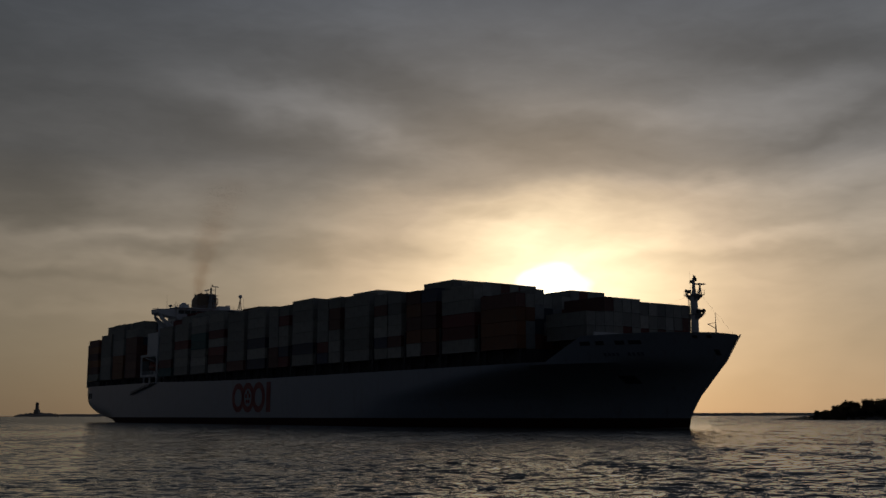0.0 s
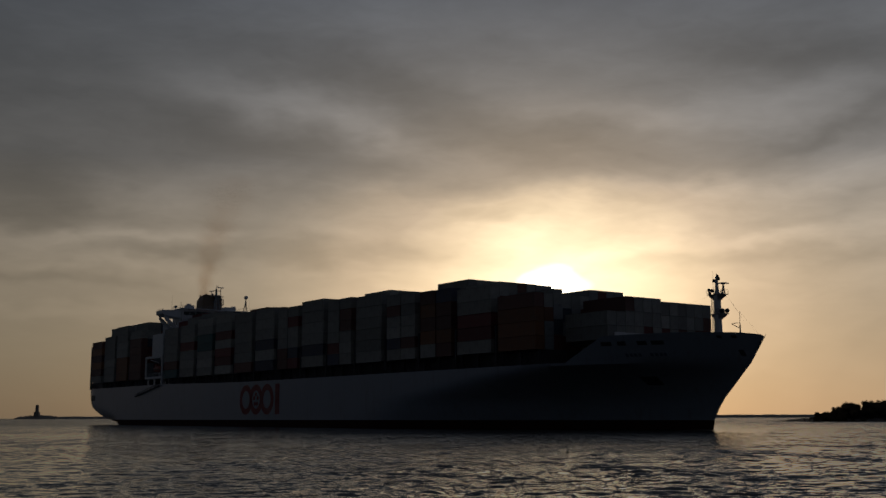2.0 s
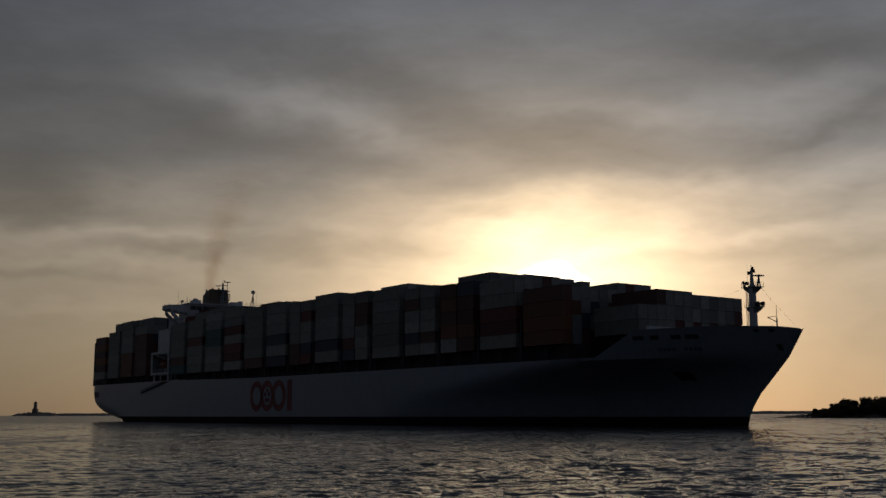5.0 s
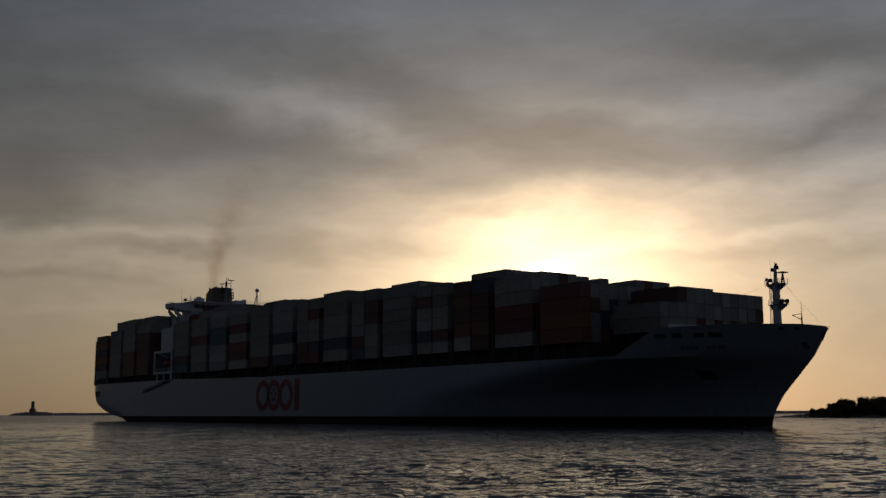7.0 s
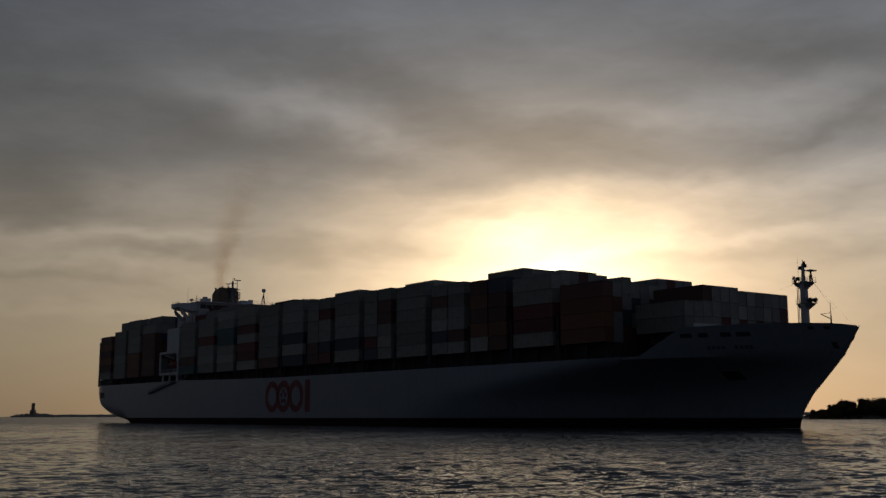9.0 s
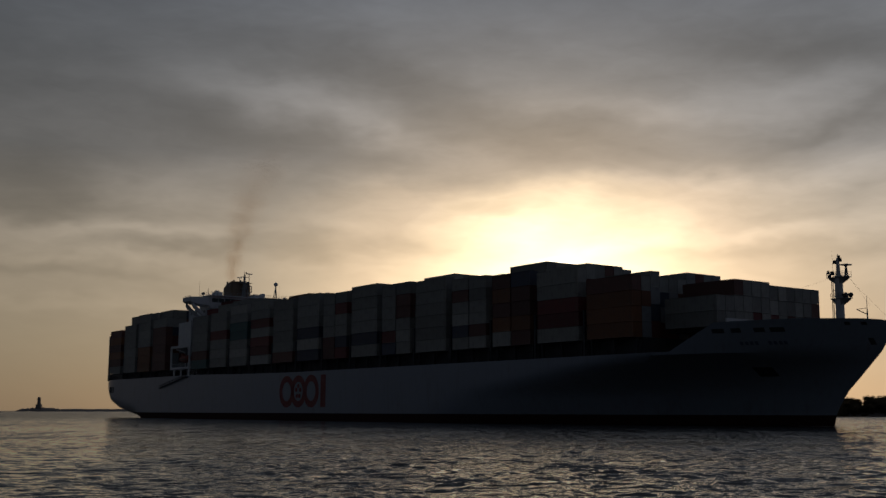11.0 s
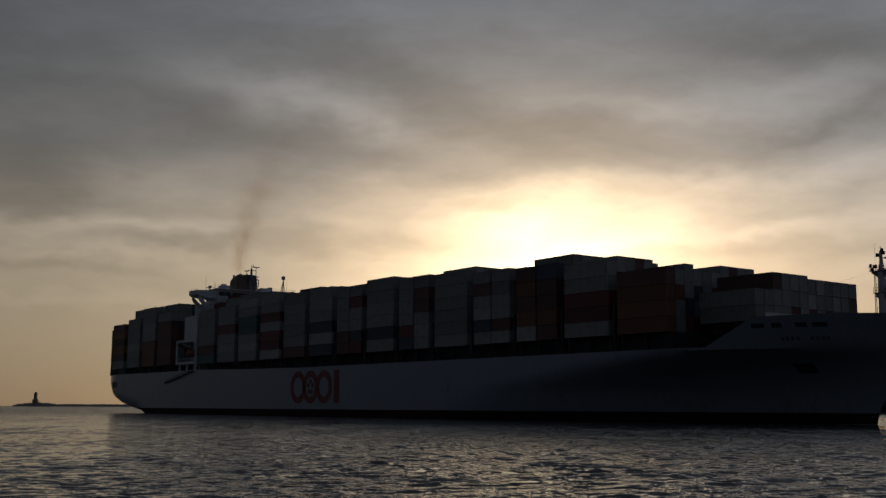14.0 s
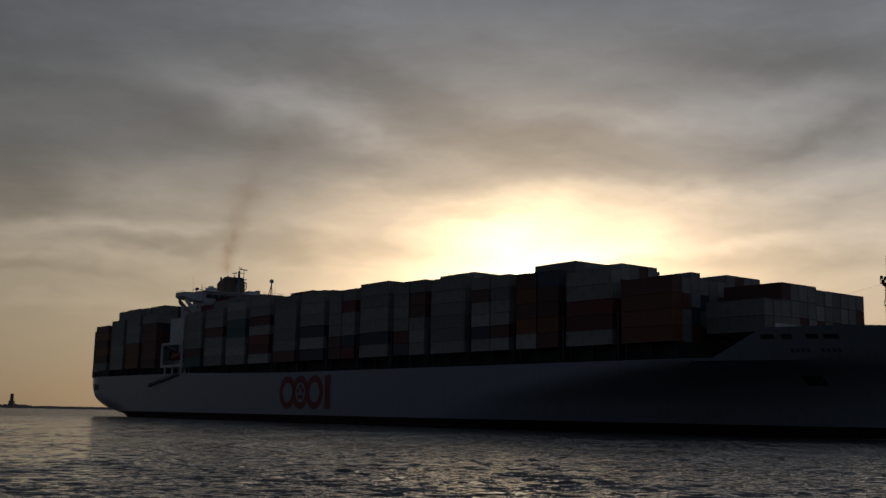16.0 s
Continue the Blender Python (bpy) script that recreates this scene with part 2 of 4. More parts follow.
def water_material():
    m, n, b = material("sea_water")
    pos = n.add("ShaderNodeTexCoord").outputs["Object"]
    b.inputs["Base Color"].default_value = (0.030, 0.030, 0.028, 1)
    b.inputs["IOR"].default_value = 1.333
    # wavelets too small to draw far out widen the gloss instead
    link(n, n.remap(n.vec("LENGTH", pos, out="Value"), 60.0, 500.0, 0.06, 0.24), b.inputs["Roughness"])
    # a slick lies to one side, rougher water to the other
    slick = n.remap(n.add("ShaderNodeSeparateXYZ", ins={0: pos}).outputs[0], -22.0, 12.0, 0.6, 1.1)
    gusts = n.math("MULTIPLY", n.remap(n.noise(pos, 0.03, 3.0, 0.5), 0.35, 0.65, 0.75, 1.25), slick)

    def slope(scale, stretch, amount, detail):
        tex = n.add("ShaderNodeTexNoise", ins={"Vector": n.vec("MULTIPLY", pos, stretch), "Scale": scale, "Detail": detail, "Roughness": 0.6, "Distortion": 0.2})
        return n.vec("MULTIPLY", n.vec("SUBTRACT", tex.outputs["Color"], (0.5, 0.5, 0.5)), (amount * 0.6, amount, 0.0))

    # wind chop is lopsided: long flat backs and short steep fronts towards the shore
    steep = n.math("MAXIMUM", n.math("SUBTRACT", n.noise(n.vec("MULTIPLY", pos, (0.6, 1.0, 1.0)), 1.6, 3.0, 0.6, 0.3), 0.47), 0.0)
    fronts = n.add("ShaderNodeCombineXYZ", ins={1: n.math("MULTIPLY", steep, -1.8)}).outputs[0]
    patch = n.noise(n.vec("MULTIPLY", pos, (1.0, 0.4, 1.0)), 0.14, 4.0, 0.65, 0.4)
    ruffle = n.add("ShaderNodeCombineXYZ", ins={1: n.math("MULTIPLY", n.math("MAXIMUM", n.math("SUBTRACT", patch, 0.5), 0.0), -1.0)}).outputs[0]
    fronts = n.vec("ADD", fronts, ruffle)
    lean = n.vec("ADD", n.vec("ADD", slope(3.2, (0.5, 1.0, 1.0), 0.6, 2.0), slope(9.0, (0.6, 1.0, 1.0), 0.6, 1.5)), fronts)
    tilt = n.vec("SCALE", lean)
    n.tree.links.new(gusts, tilt.node.inputs["Scale"])
    face = n.add("ShaderNodeNewGeometry").outputs["Normal"]
    link(n, n.vec("NORMALIZE", n.vec("ADD", face, tilt)), b.inputs["Normal"])
    return m


def leafy(name, colour):
    m, n, b = material(name)
    pos = n.add("ShaderNodeTexCoord").outputs["Object"]
    rnd = n.add("ShaderNodeNewGeometry").outputs["Random Per Island"]
    mixed = n.math("ADD", n.math("MULTIPLY", rnd, 0.6), n.math("MULTIPLY", n.noise(pos, 0.4, 4.0), 0.4))
    tone = n.mix(mixed, tuple(c * 0.6 for c in colour), tuple(c * 1.4 for c in colour))
    link(n, tone, b.inputs["Base Color"])
    b.inputs["Roughness"].default_value = 0.8
    through_light = n.add("ShaderNodeBsdfTranslucent", ins={"Color": tone})
    both = n.add("ShaderNodeMixShader", ins={0: 0.65, 1: b.outputs[0], 2: through_light.outputs[0]})
    link(n, both.outputs[0], m.node_tree.nodes["Material Output"].inputs["Surface"])
    return m


def stony(name, colour, scale=0.5):
    m, n, b = material(name)
    pos = n.add("ShaderNodeTexCoord").outputs["Object"]
    k = n.noise(pos, scale, 6.0, 0.65)
    f = n.noise(pos, scale * 9, 4.0, 0.6)
    link(n, n.mix(n.math("ADD", n.math("MULTIPLY", k, 0.7), n.math("MULTIPLY", f, 0.3)), tuple(c * 0.5 for c in colour), tuple(c * 1.5 for c in colour)), b.inputs["Base Color"])
    b.inputs["Roughness"].default_value = 0.9
    link(n, n.add("ShaderNodeBump", ins={"Strength": 0.7, "Distance": 0.15, "Height": f}).outputs[0], b.inputs["Normal"])
    return m


def smoke_material():
    m, n, b = material("exhaust_haze")
    m.node_tree.nodes.remove(b)
    # red: density; green and blue: one over the puff's breadth and height
    size = n.add("ShaderNodeSeparateColor", ins={0: n.add("ShaderNodeObjectInfo").outputs["Color"]}).outputs
    pos = n.vec("MULTIPLY", n.add("ShaderNodeTexCoord").outputs["Object"], n.add("ShaderNodeCombineXYZ", ins={0: size[1], 1: size[1], 2: size[2]}).outputs[0])
    thin = n.remap(n.vec("LENGTH", pos, out="Value"), 0.1, 1.0, 1.0, 0.0)
    own = n.math("MULTIPLY", n.add("ShaderNodeObjectInfo").outputs["Random"], 40.0)
    strand = n.noise(n.vec("ADD", n.vec("MULTIPLY", pos, (1.0, 1.0, 0.5)), n.add("ShaderNodeCombineXYZ", ins={0: own, 1: own, 2: own}).outputs[0]), 1.6, 3.0, 0.55, 0.6)
    wisp = n.math("MULTIPLY", n.math("MULTIPLY", thin, size[0]), n.remap(strand, 0.25, 0.75, 0.12, 0.30))
    clear = n.add("ShaderNodeBsdfTransparent", ins={"Color": n.mix(wisp, (1.0, 1.0, 1.0), (0.50, 0.32, 0.18))})
    link(n, clear.outputs[0], m.node_tree.nodes["Material Output"].inputs["Surface"])
    return m


HULL = hull_paint()
BOX = container_paint()
CARGO = cargo_paint()
WATER = water_material()
WHITE = painted("white_paint", (0.74, 0.75, 0.76), 0.45, 0.2)
GREY = painted("grey_paint", (0.30, 0.31, 0.32), 0.5, 0.3)
DARK = painted("dark_paint", (0.05, 0.05, 0.055), 0.6, 0.3)
DECK = painted("deck_paint", (0.14, 0.06, 0.045), 0.7, 0.3)
BUFF = painted("funnel_paint", (0.20, 0.14, 0.09), 0.5, 0.3)
RED = painted("red_marking", (0.29, 0.04, 0.035), 0.5, 0.25)
ORANGE = painted("orange_plastic", (0.34, 0.075, 0.035), 0.45, 0.2)
BLUE = painted("dark_blue_marking", (0.11, 0.13, 0.19), 0.5, 0.2)
GLASS = painted("dark_window_glass", (0.02, 0.025, 0.03), 0.12, 0.05)
STEEL = painted("bare_steel", (0.22, 0.22, 0.22), 0.45, 0.3, 0.6)
FOAM = stony("sea_foam", (0.55, 0.55, 0.53), 1.2)
ROCK = stony("breakwater_stone", (0.34, 0.29, 0.24))
TOWER = stony("tower_stone", (0.36, 0.31, 0.26), 0.3)
SOIL = stony("shore_soil", (0.10, 0.08, 0.06), 0.2)
WOOD = painted("weathered_timber", (0.12, 0.09, 0.06), 0.8, 0.3)
LEAF = leafy("leaves", (0.12, 0.095, 0.055))
BARK = stony("bark", (0.11, 0.08, 0.06), 1.5)
SMOKE = smoke_material()


# ---- mesh helpers ----
def finish(name, bm, mat, parent=None, smooth=False):
    me = bpy.data.meshes.new(name)
    bm.normal_update()
    bm.to_mesh(me)
    bm.free()
    me.materials.append(mat)
    if smooth:
        me.polygons.foreach_set("use_smooth", [True] * len(me.polygons))
    ob = new(name, me)
    ob.parent = parent
    return ob


def part(name, bm, mat, parent, label="", smooth=False):
    ob = finish(name, bm, mat, parent, smooth)
    return tagged(ob, label) if label else ob


def thing(name, place, label, category, group="", kind=""):
    ob = new(name)
    ob.matrix_basis = place
    ob.empty_display_size = 1.0
    return tagged(ob, label, category, group, kind)


def box(bm, x0, x1, y0, y1, z0, z1, bevel=0.0):
    r = bmesh.ops.create_cube(bm, size=1.0, matrix=Matrix.Translation(((x0 + x1) / 2, (y0 + y1) / 2, (z0 + z1) / 2)) @ Matrix.Diagonal((x1 - x0, y1 - y0, z1 - z0, 1)))
    if bevel:
        edges = list({e for v in r["verts"] for e in v.link_edges})
        bmesh.ops.bevel(bm, geom=edges, offset=bevel, segments=1, affect="EDGES")
    return bm


def rod(bm, a, b, r0, r1=None, seg=8):
    a, b = Vector(a), Vector(b)
    d = b - a
    m = Matrix.Translation((a + b) / 2) @ d.to_track_quat("Z", "Y").to_matrix().to_4x4()
    bmesh.ops.create_cone(bm, cap_ends=True, segments=seg, radius1=r0, radius2=r0 if r1 is None else r1, depth=d.length, matrix=m)
    return bm


def boxes(*dims, bevel=0.0):
    bm = bmesh.new()
    for d in dims:
        box(bm, *d, bevel=bevel)
    return bm


def rods(*dims):
    bm = bmesh.new()
    for d in dims:
        rod(bm, *d)
    return bm


# ---- water: one sheet to the horizon ----
def make_water():
    """Rings about the shore, finest on the open roadstead; wind chop as the sum of many small waves."""
    rr = [2.0]
    while rr[-1] < 4900:
        r = rr[-1]
        rr.append(r * (1.05 if r < 24 else 1.004 if r < 220 else 1.012 if r < 700 else 1.05))
    rr = np.array(rr)
    fan = radians(36)
    fine = np.linspace(-fan, fan, 800)
    wide = np.linspace(fan, 2 * math.pi - fan, 120)[1:-1]
    th = np.concatenate((fine, wide))
    R, A = np.meshgrid(rr, th, indexing="ij")
    X, Y = R * np.sin(A), R * np.cos(A)
    open_water = np.clip((fan - np.abs(A)) / 0.05, 0, 1)
    Z = np.zeros_like(X)
    rng = random.Random(5)
    group = np.interp(X, (-20, 10), (0.58, 1.1)) + 0.25 * np.sin(X * 0.031 + Y * 0.052 + 1.0) * np.sin(X * 0.043 - Y * 0.028)
    count = 52
    for k in range(count):
        lam = 0.45 * (6.0 / 0.45) ** (k / (count - 1))
        a = radians(90 + rng.gauss(6, 30))
        w = 2 * math.pi / lam
        amp = float(np.interp(lam, (0.5, 1.4, 3.0, 6.0), (0.027, 0.025, 0.010, 0.005))) / w
        keep = np.clip(2.2 - 0.022 * R / lam, 0, 1)
        Z += amp * keep * np.sin(w * (X * math.cos(a) + Y * math.sin(a)) + rng.uniform(0, 6.28))
    Z *= group * open_water
    nr, na = R.shape
    verts = np.concatenate((np.zeros((1, 3)), np.stack((X.ravel(), Y.ravel(), Z.ravel()), 1)))
    i, j = np.meshgrid(np.arange(nr - 1), np.arange(na), indexing="ij")
    j2 = (j + 1) % na
    quads = 1 + np.stack((i * na + j, i * na + j2, (i + 1) * na + j2, (i + 1) * na + j), -1).reshape(-1, 4)
    q = np.arange(na)
    tris = np.stack((np.zeros(na, int), 1 + (q + 1) % na, 1 + q), 1)
    me = bpy.data.meshes.new("water")
    me.vertices.add(len(verts))
    me.vertices.foreach_set("co", verts.astype(np.float32).ravel())
    loops = np.concatenate((tris.ravel(), quads.ravel())).astype(np.int32)
    me.loops.add(len(loops))
    me.loops.foreach_set("vertex_index", loops)
    starts = np.concatenate((np.arange(na) * 3, na * 3 + np.arange(len(quads)) * 4)).astype(np.int32)
    me.polygons.add(len(starts))
    me.polygons.foreach_set("loop_start", starts)
    me.polygons.foreach_set("use_smooth", np.ones(len(starts), bool))
    me.update(calc_edges=True)
    me.materials.append(WATER)
    return tagged(new("water", me), "choppy grey-brown sea water reaching the horizon at dusk", "water", kind="structure")


water = make_water()

# ---- the ship ----
ship = thing("container_ship", pose(0, 0, 0), "loaded container ship with pale hull under way in backlight", "ship")
BEAM = 21.4


def stem_x(z):
    return float(np.interp(z, (-4, 0, 2.7, 5.9, 8.5, 12.7, 18), (309.8, 310.3, 311.1, 313.3, 316.0, 320.2, 323.7)))


def full_x(z):
    """Where the parallel side begins to draw in towards the bow."""
    return float(np.interp(z, (-4, 0, 6, 10, 12.6, 18), (205, 215, 232, 258, 284, 288)))


def keel_z(x):
    return float(np.interp(x, (-3, -2, 3, 10, 18, 28, 32, 38), (7.5, 6.8, 5.0, 3.2, 1.8, 0.6, 0.1, -3.0)))


def side_z(x):
    """Height of the deck edge: a raised quarter aft, low amidships, the forecastle forward."""
    return float(np.interp(x, (-3, 84, 140, 291.5, 300.5, 313, 320, 322.5, 324), (14.3, 14.3, 13.3, 13.1, 17.8, 18.1, 17.95, 17.7, 17.2)))


def half_breadth(x, z):
    f, s = full_x(z), stem_x(z)
    if x <= f:
        b = BEAM
    elif x >= s:
        return 0.0
    else:
        u = (x - f) / (s - f)
        p = float(np.interp(z, (-4, 0, 8, 12.6, 18), (1.55, 1.6, 1.7, 1.95, 2.1)))
        q = float(np.interp(z, (-4, 0, 8, 12.6, 18), (1.0, 1.0, 1.0, 0.97, 0.95)))
        b = BEAM * max(0.0, 1 - u ** p) ** q
    if x < 40:                                   # the run aft: bilge rounds into the cut-up stern
        k = keel_z(x)
        h = min(1.0, max(0.0, (z - k) / 4.5))
        b *= 0.80 + 0.20 * math.sqrt(1 - (1 - h) ** 2)
        if x < 4:
            b *= 1 - 0.012 * (4 - x)
    return b


def make_hull():
    xs = [-3, -2, 0, 3, 6, 10, 14, 18, 22, 26, 30, 34, 40, 60, 84, 90, 120, 150, 180, 205, 215, 225, 235, 245, 252, 258, 264, 270, 275, 280, 284, 288, 291.5, 294.5, 297.5, 300.5, 303, 306, 309, 312, 314, 316, 318, 320, 321.5, 323, 324]
    levels = 16
    bm = bmesh.new()
    grid = {}
    for sgn in (-1, 1):
        for i, x in enumerate(xs):
            k = max(keel_z(x), -3.0)
            top = side_z(x)
            for j in range(levels + 1):
                u = j / levels
                z = k + (top - k) * u
                # keep the knuckle of the bow at one height
                if x > 284:
                    z = k + (12.6 - k) * (u / 0.75) if u <= 0.75 else 12.6 + (top - 12.6) * (u - 0.75) / 0.25
                xx = min(x, stem_x(z))
                b = half_breadth(xx, z)
                grid[sgn, i, j] = bm.verts.new((xx, sgn * b, z))
    for sgn in (-1, 1):
        for i in range(len(xs) - 1):
            for j in range(levels):
                q = [grid[sgn, i, j], grid[sgn, i + 1, j], grid[sgn, i + 1, j + 1], grid[sgn, i, j + 1]]
                bm.faces.new(q if sgn < 0 else q[::-1])
    for j in range(levels):
        bm.faces.new((grid[-1, 0, j], grid[-1, 0, j + 1], grid[1, 0, j + 1], grid[1, 0, j]))
    for i in range(len(xs) - 1):
        bm.faces.new((grid[-1, i, 0], grid[1, i, 0], grid[1, i + 1, 0], grid[-1, i + 1, 0]))
    bmesh.ops.remove_doubles(bm, verts=bm.verts, dist=0.002)
    bmesh.ops.dissolve_degenerate(bm, dist=0.001, edges=bm.edges)
    hull = part("hull", bm, HULL, ship, "pale grey steel hull with dark boot-topping", smooth=True)
    hull.data.set_sharp_from_angle(angle=radians(42))
    # weather deck a little under the edge, following it
    bm = bmesh.new()
    rows = []
    for x in xs:
        z = side_z(x) - (1.2 if x > 300 else 0.1)
        b = max(half_breadth(min(x, stem_x(z) - 0.1), z) - 0.15, 0.02)
        rows.append([bm.verts.new((min(x, stem_x(z) - 0.3), s * b, z)) for s in (-1, 1)])
    for a, b in zip(rows, rows[1:]):
        bm.faces.new((a[0], b[0], b[1], a[1]))
    part("weather_deck", bm, DECK, ship, "red-brown steel deck")
    return hull


hull = make_hull()


def side_patch(x, z, proud=0.05):
    return Vector((x, -half_breadth(x, z) - proud, z))


# bay by bay: aft end, top of the outer stack, tiers, row offset, halves (20-foot boxes)
PITCH = 14.58
BAYS = [
    # x, top, tiers, starboard edge of the high rows, two halves, outer top
    (2.3, 33.2, 6, -21.4, 0, 33.2), (17.9, 37.9, 7, -19.0, 0, 34.4), (32.3, 37.9, 7, -19.0, 0, 37.9 - 0.4), (46.8, 37.9, 7, -19.0, 0, 34.9),
    (82.0, 36.0, 6, -14.0, 0, 33.4), (96.6, 36.0, 6, -15.0, 0, 33.6), (111.2, 36.0, 6, -16.0, 0, 34.8), (125.7, 35.2, 6, -16.0, 0, 35.0),
    (140.3, 35.9, 7, -15.8, 0, 34.2), (154.9, 34.6, 6, -20.4, 0, 34.4), (169.5, 34.1, 6, -19.0, 1, 33.6), (184.1, 34.3, 6, -21.3, 0, 34.3),
    (198.6, 33.7, 6, -18.2, 1, 33.4), (213.2, 34.0, 6, -18.6, 0, 33.0), (227.8, 32.6, 6, -17.2, 1, 32.0), (242.4, 33.8, 6, -16.1, 1, 31.5),
    (257.0, 31.6, 5, -19.3, 0, 30.6), (271.5, 28.8, 4, -17.9, 0, 27.8), (286.1, 26.3, 3, -10.2, 0, 22.0)]
COLOURS = {"pale": (0.47, 0.455, 0.405), "grey": (0.385, 0.38, 0.345), "red": (0.24, 0.05, 0.045), "brown": (0.20, 0.085, 0.065),
           "orange": (0.32, 0.13, 0.055), "blue": (0.09, 0.10, 0.14), "teal": (0.07, 0.17, 0.17)}
# bottom tier first; the second list is the fore half where two 20-foot boxes stand in one bay
STOW = ["gbobob", "gggggg", "ooogggg", "bbbbbgg", "tbgggg", "ppprpg", "pppttg", "prrprg", "bggggg", "dpdgggg", "bbgggg", "pdgggg",
        "drgggg", "gggggg", "pdppbg", "pobobg", "prrppg", "ooobo", "ggpg"]
FORE_HALF = {10: "rdpprg", 12: "pppbbg", 14: "pbppgg", 15: "bobbdg"}
PAINT_KEY = {"p": "pale", "g": "grey", "r": "red", "b": "brown", "o": "orange", "d": "blue", "t": "teal"}


def box_mesh(length, height, width=2.44):
    """A freight container: corner posts and rails proud of the sunken wall panels. Origin at its centre."""
    bm = bmesh.new()
    x, y, z = length / 2, width / 2, height / 2
    bmesh.ops.create_cube(bm, size=1.0, matrix=Matrix.Diagonal((length, width, height, 1)))
    faces = [f for f in bm.faces if abs(f.normal.z) < 0.5]
    r = bmesh.ops.inset_individual(bm, faces=faces, thickness=0.16, depth=-0.06)
    me = bpy.data.meshes.new("container")
    bm.to_mesh(me)
    bm.free()
    me.materials.append(BOX)
    return me


MESHES = {}
rng = random.Random(11)


def put_box(x0, length, y, z0, height, key, label=""):
    k = (round(length, 2), round(height, 2))
    if k not in MESHES:
        MESHES[k] = box_mesh(length, height - 0.05)
    ob = new("container", MESHES[k])
    ob.parent = ship
    ob.location = (x0 + length / 2 + rng.uniform(-0.04, 0.04), y + rng.uniform(-0.05, 0.03), z0 + height / 2)
    c = COLOURS[PAINT_KEY[key]]
    j = rng.uniform(0.85, 1.12)
    ob.color = (c[0] * j, c[1] * j, c[2] * j, 1)
    return ob


ROW = 2.5
for i, (bx, top, tiers, edge, halves, outer) in enumerate(BAYS):
    z0 = 16.2 if i > 3 else 16.6
    if i == 18:
        z0 = 17.6
    th = (outer - z0) / max(1, round((outer - z0) / 2.9))
    n_out = round((outer - z0) / th)
    rows_y = [-20.15 + ROW * k for k in range(17)]
    if i == 18:
        rows_y = [13.4 - ROW * k for k in range(11, -1, -1)]
    rest = bmesh.new()
    stow = STOW[i]
    for k, y in enumerate(rows_y):
        high = y - 1.25 >= edge - 0.6
        if i == 17 and -13.4 < y < -7.5:
            high = False
        ztop = top if high else outer
        if i == 17 and -7.5 < y < 4:
            ztop = 29.2
        elif i == 17 and y > 4:
            ztop = 26.0
        if i == 18:
            ztop = 26.3 if -10.5 < y < 0.8 else (25.8 if y > 0.8 else 23.2)
        if i == 16 and y > -8.5:
            ztop = 28.6
        if i == 15 and y > 8:
            ztop = 31.0
        if i == 4:
            ztop = 39.0 if y > -11.0 else (36.2 if y > -16.0 else outer)
        elif i == 5:
            ztop = 38.0 if y > -13.0 else (36.4 if y > -18.0 else outer)
        elif i == 6:
            ztop = 37.0 if y > -15.5 else outer
        nn = max(1, round((ztop - z0) / 2.85))
        h = (ztop - z0) / nn
        for tier in range(nn):
            own = (i in (4, 5) and tier >= nn - 2 and k < 9) or k == 0 or (k < 3 and tier >= n_out - 1) or (tier == nn - 1 and i in (11, 13, 15, 16, 17) and k < 6) or (i == 18)
            if k == 0 and i < 18:
                key = stow[tier % len(stow)]
            elif i in (4, 5) and tier >= nn - 2:
                key = rng.choice("rbbr" if i == 4 else "bgg")
            elif tier >= nn - 2:
                key = rng.choice("gggpgpgb" if i < 15 else "gggbgggpb")
            else:
                key = rng.choice("pgggrrboodp" if i < 15 else "rrbbbpg")
            if own:
                if halves and k == 0:
                    put_box(bx, 6.0, y, z0 + tier * h, h, key)
                    put_box(bx + 6.3, 6.0, y, z0 + tier * h, h, FORE_HALF[i][tier % 6])
                else:
                    put_box(bx, 12.2, y, z0 + tier * h, h, key)
            else:
                box(rest, bx, bx + 12.2, y - 1.22, y + 1.22, z0 + tier * h + 0.03, z0 + (tier + 1) * h - 0.02)
    tagged(part("container_block", rest, CARGO, ship, "tightly stacked containers in mixed colours"), kind="stuff")
    # hatch coaming and cover under the stacks
    hw = 19.0 if i < 18 else 13.5
    part("hatch_cover", boxes((bx - 0.4, bx + 12.6, -hw, hw, side_z(bx) - 0.1 if i < 18 else 16.9, z0 - 0.03)), DARK, ship)

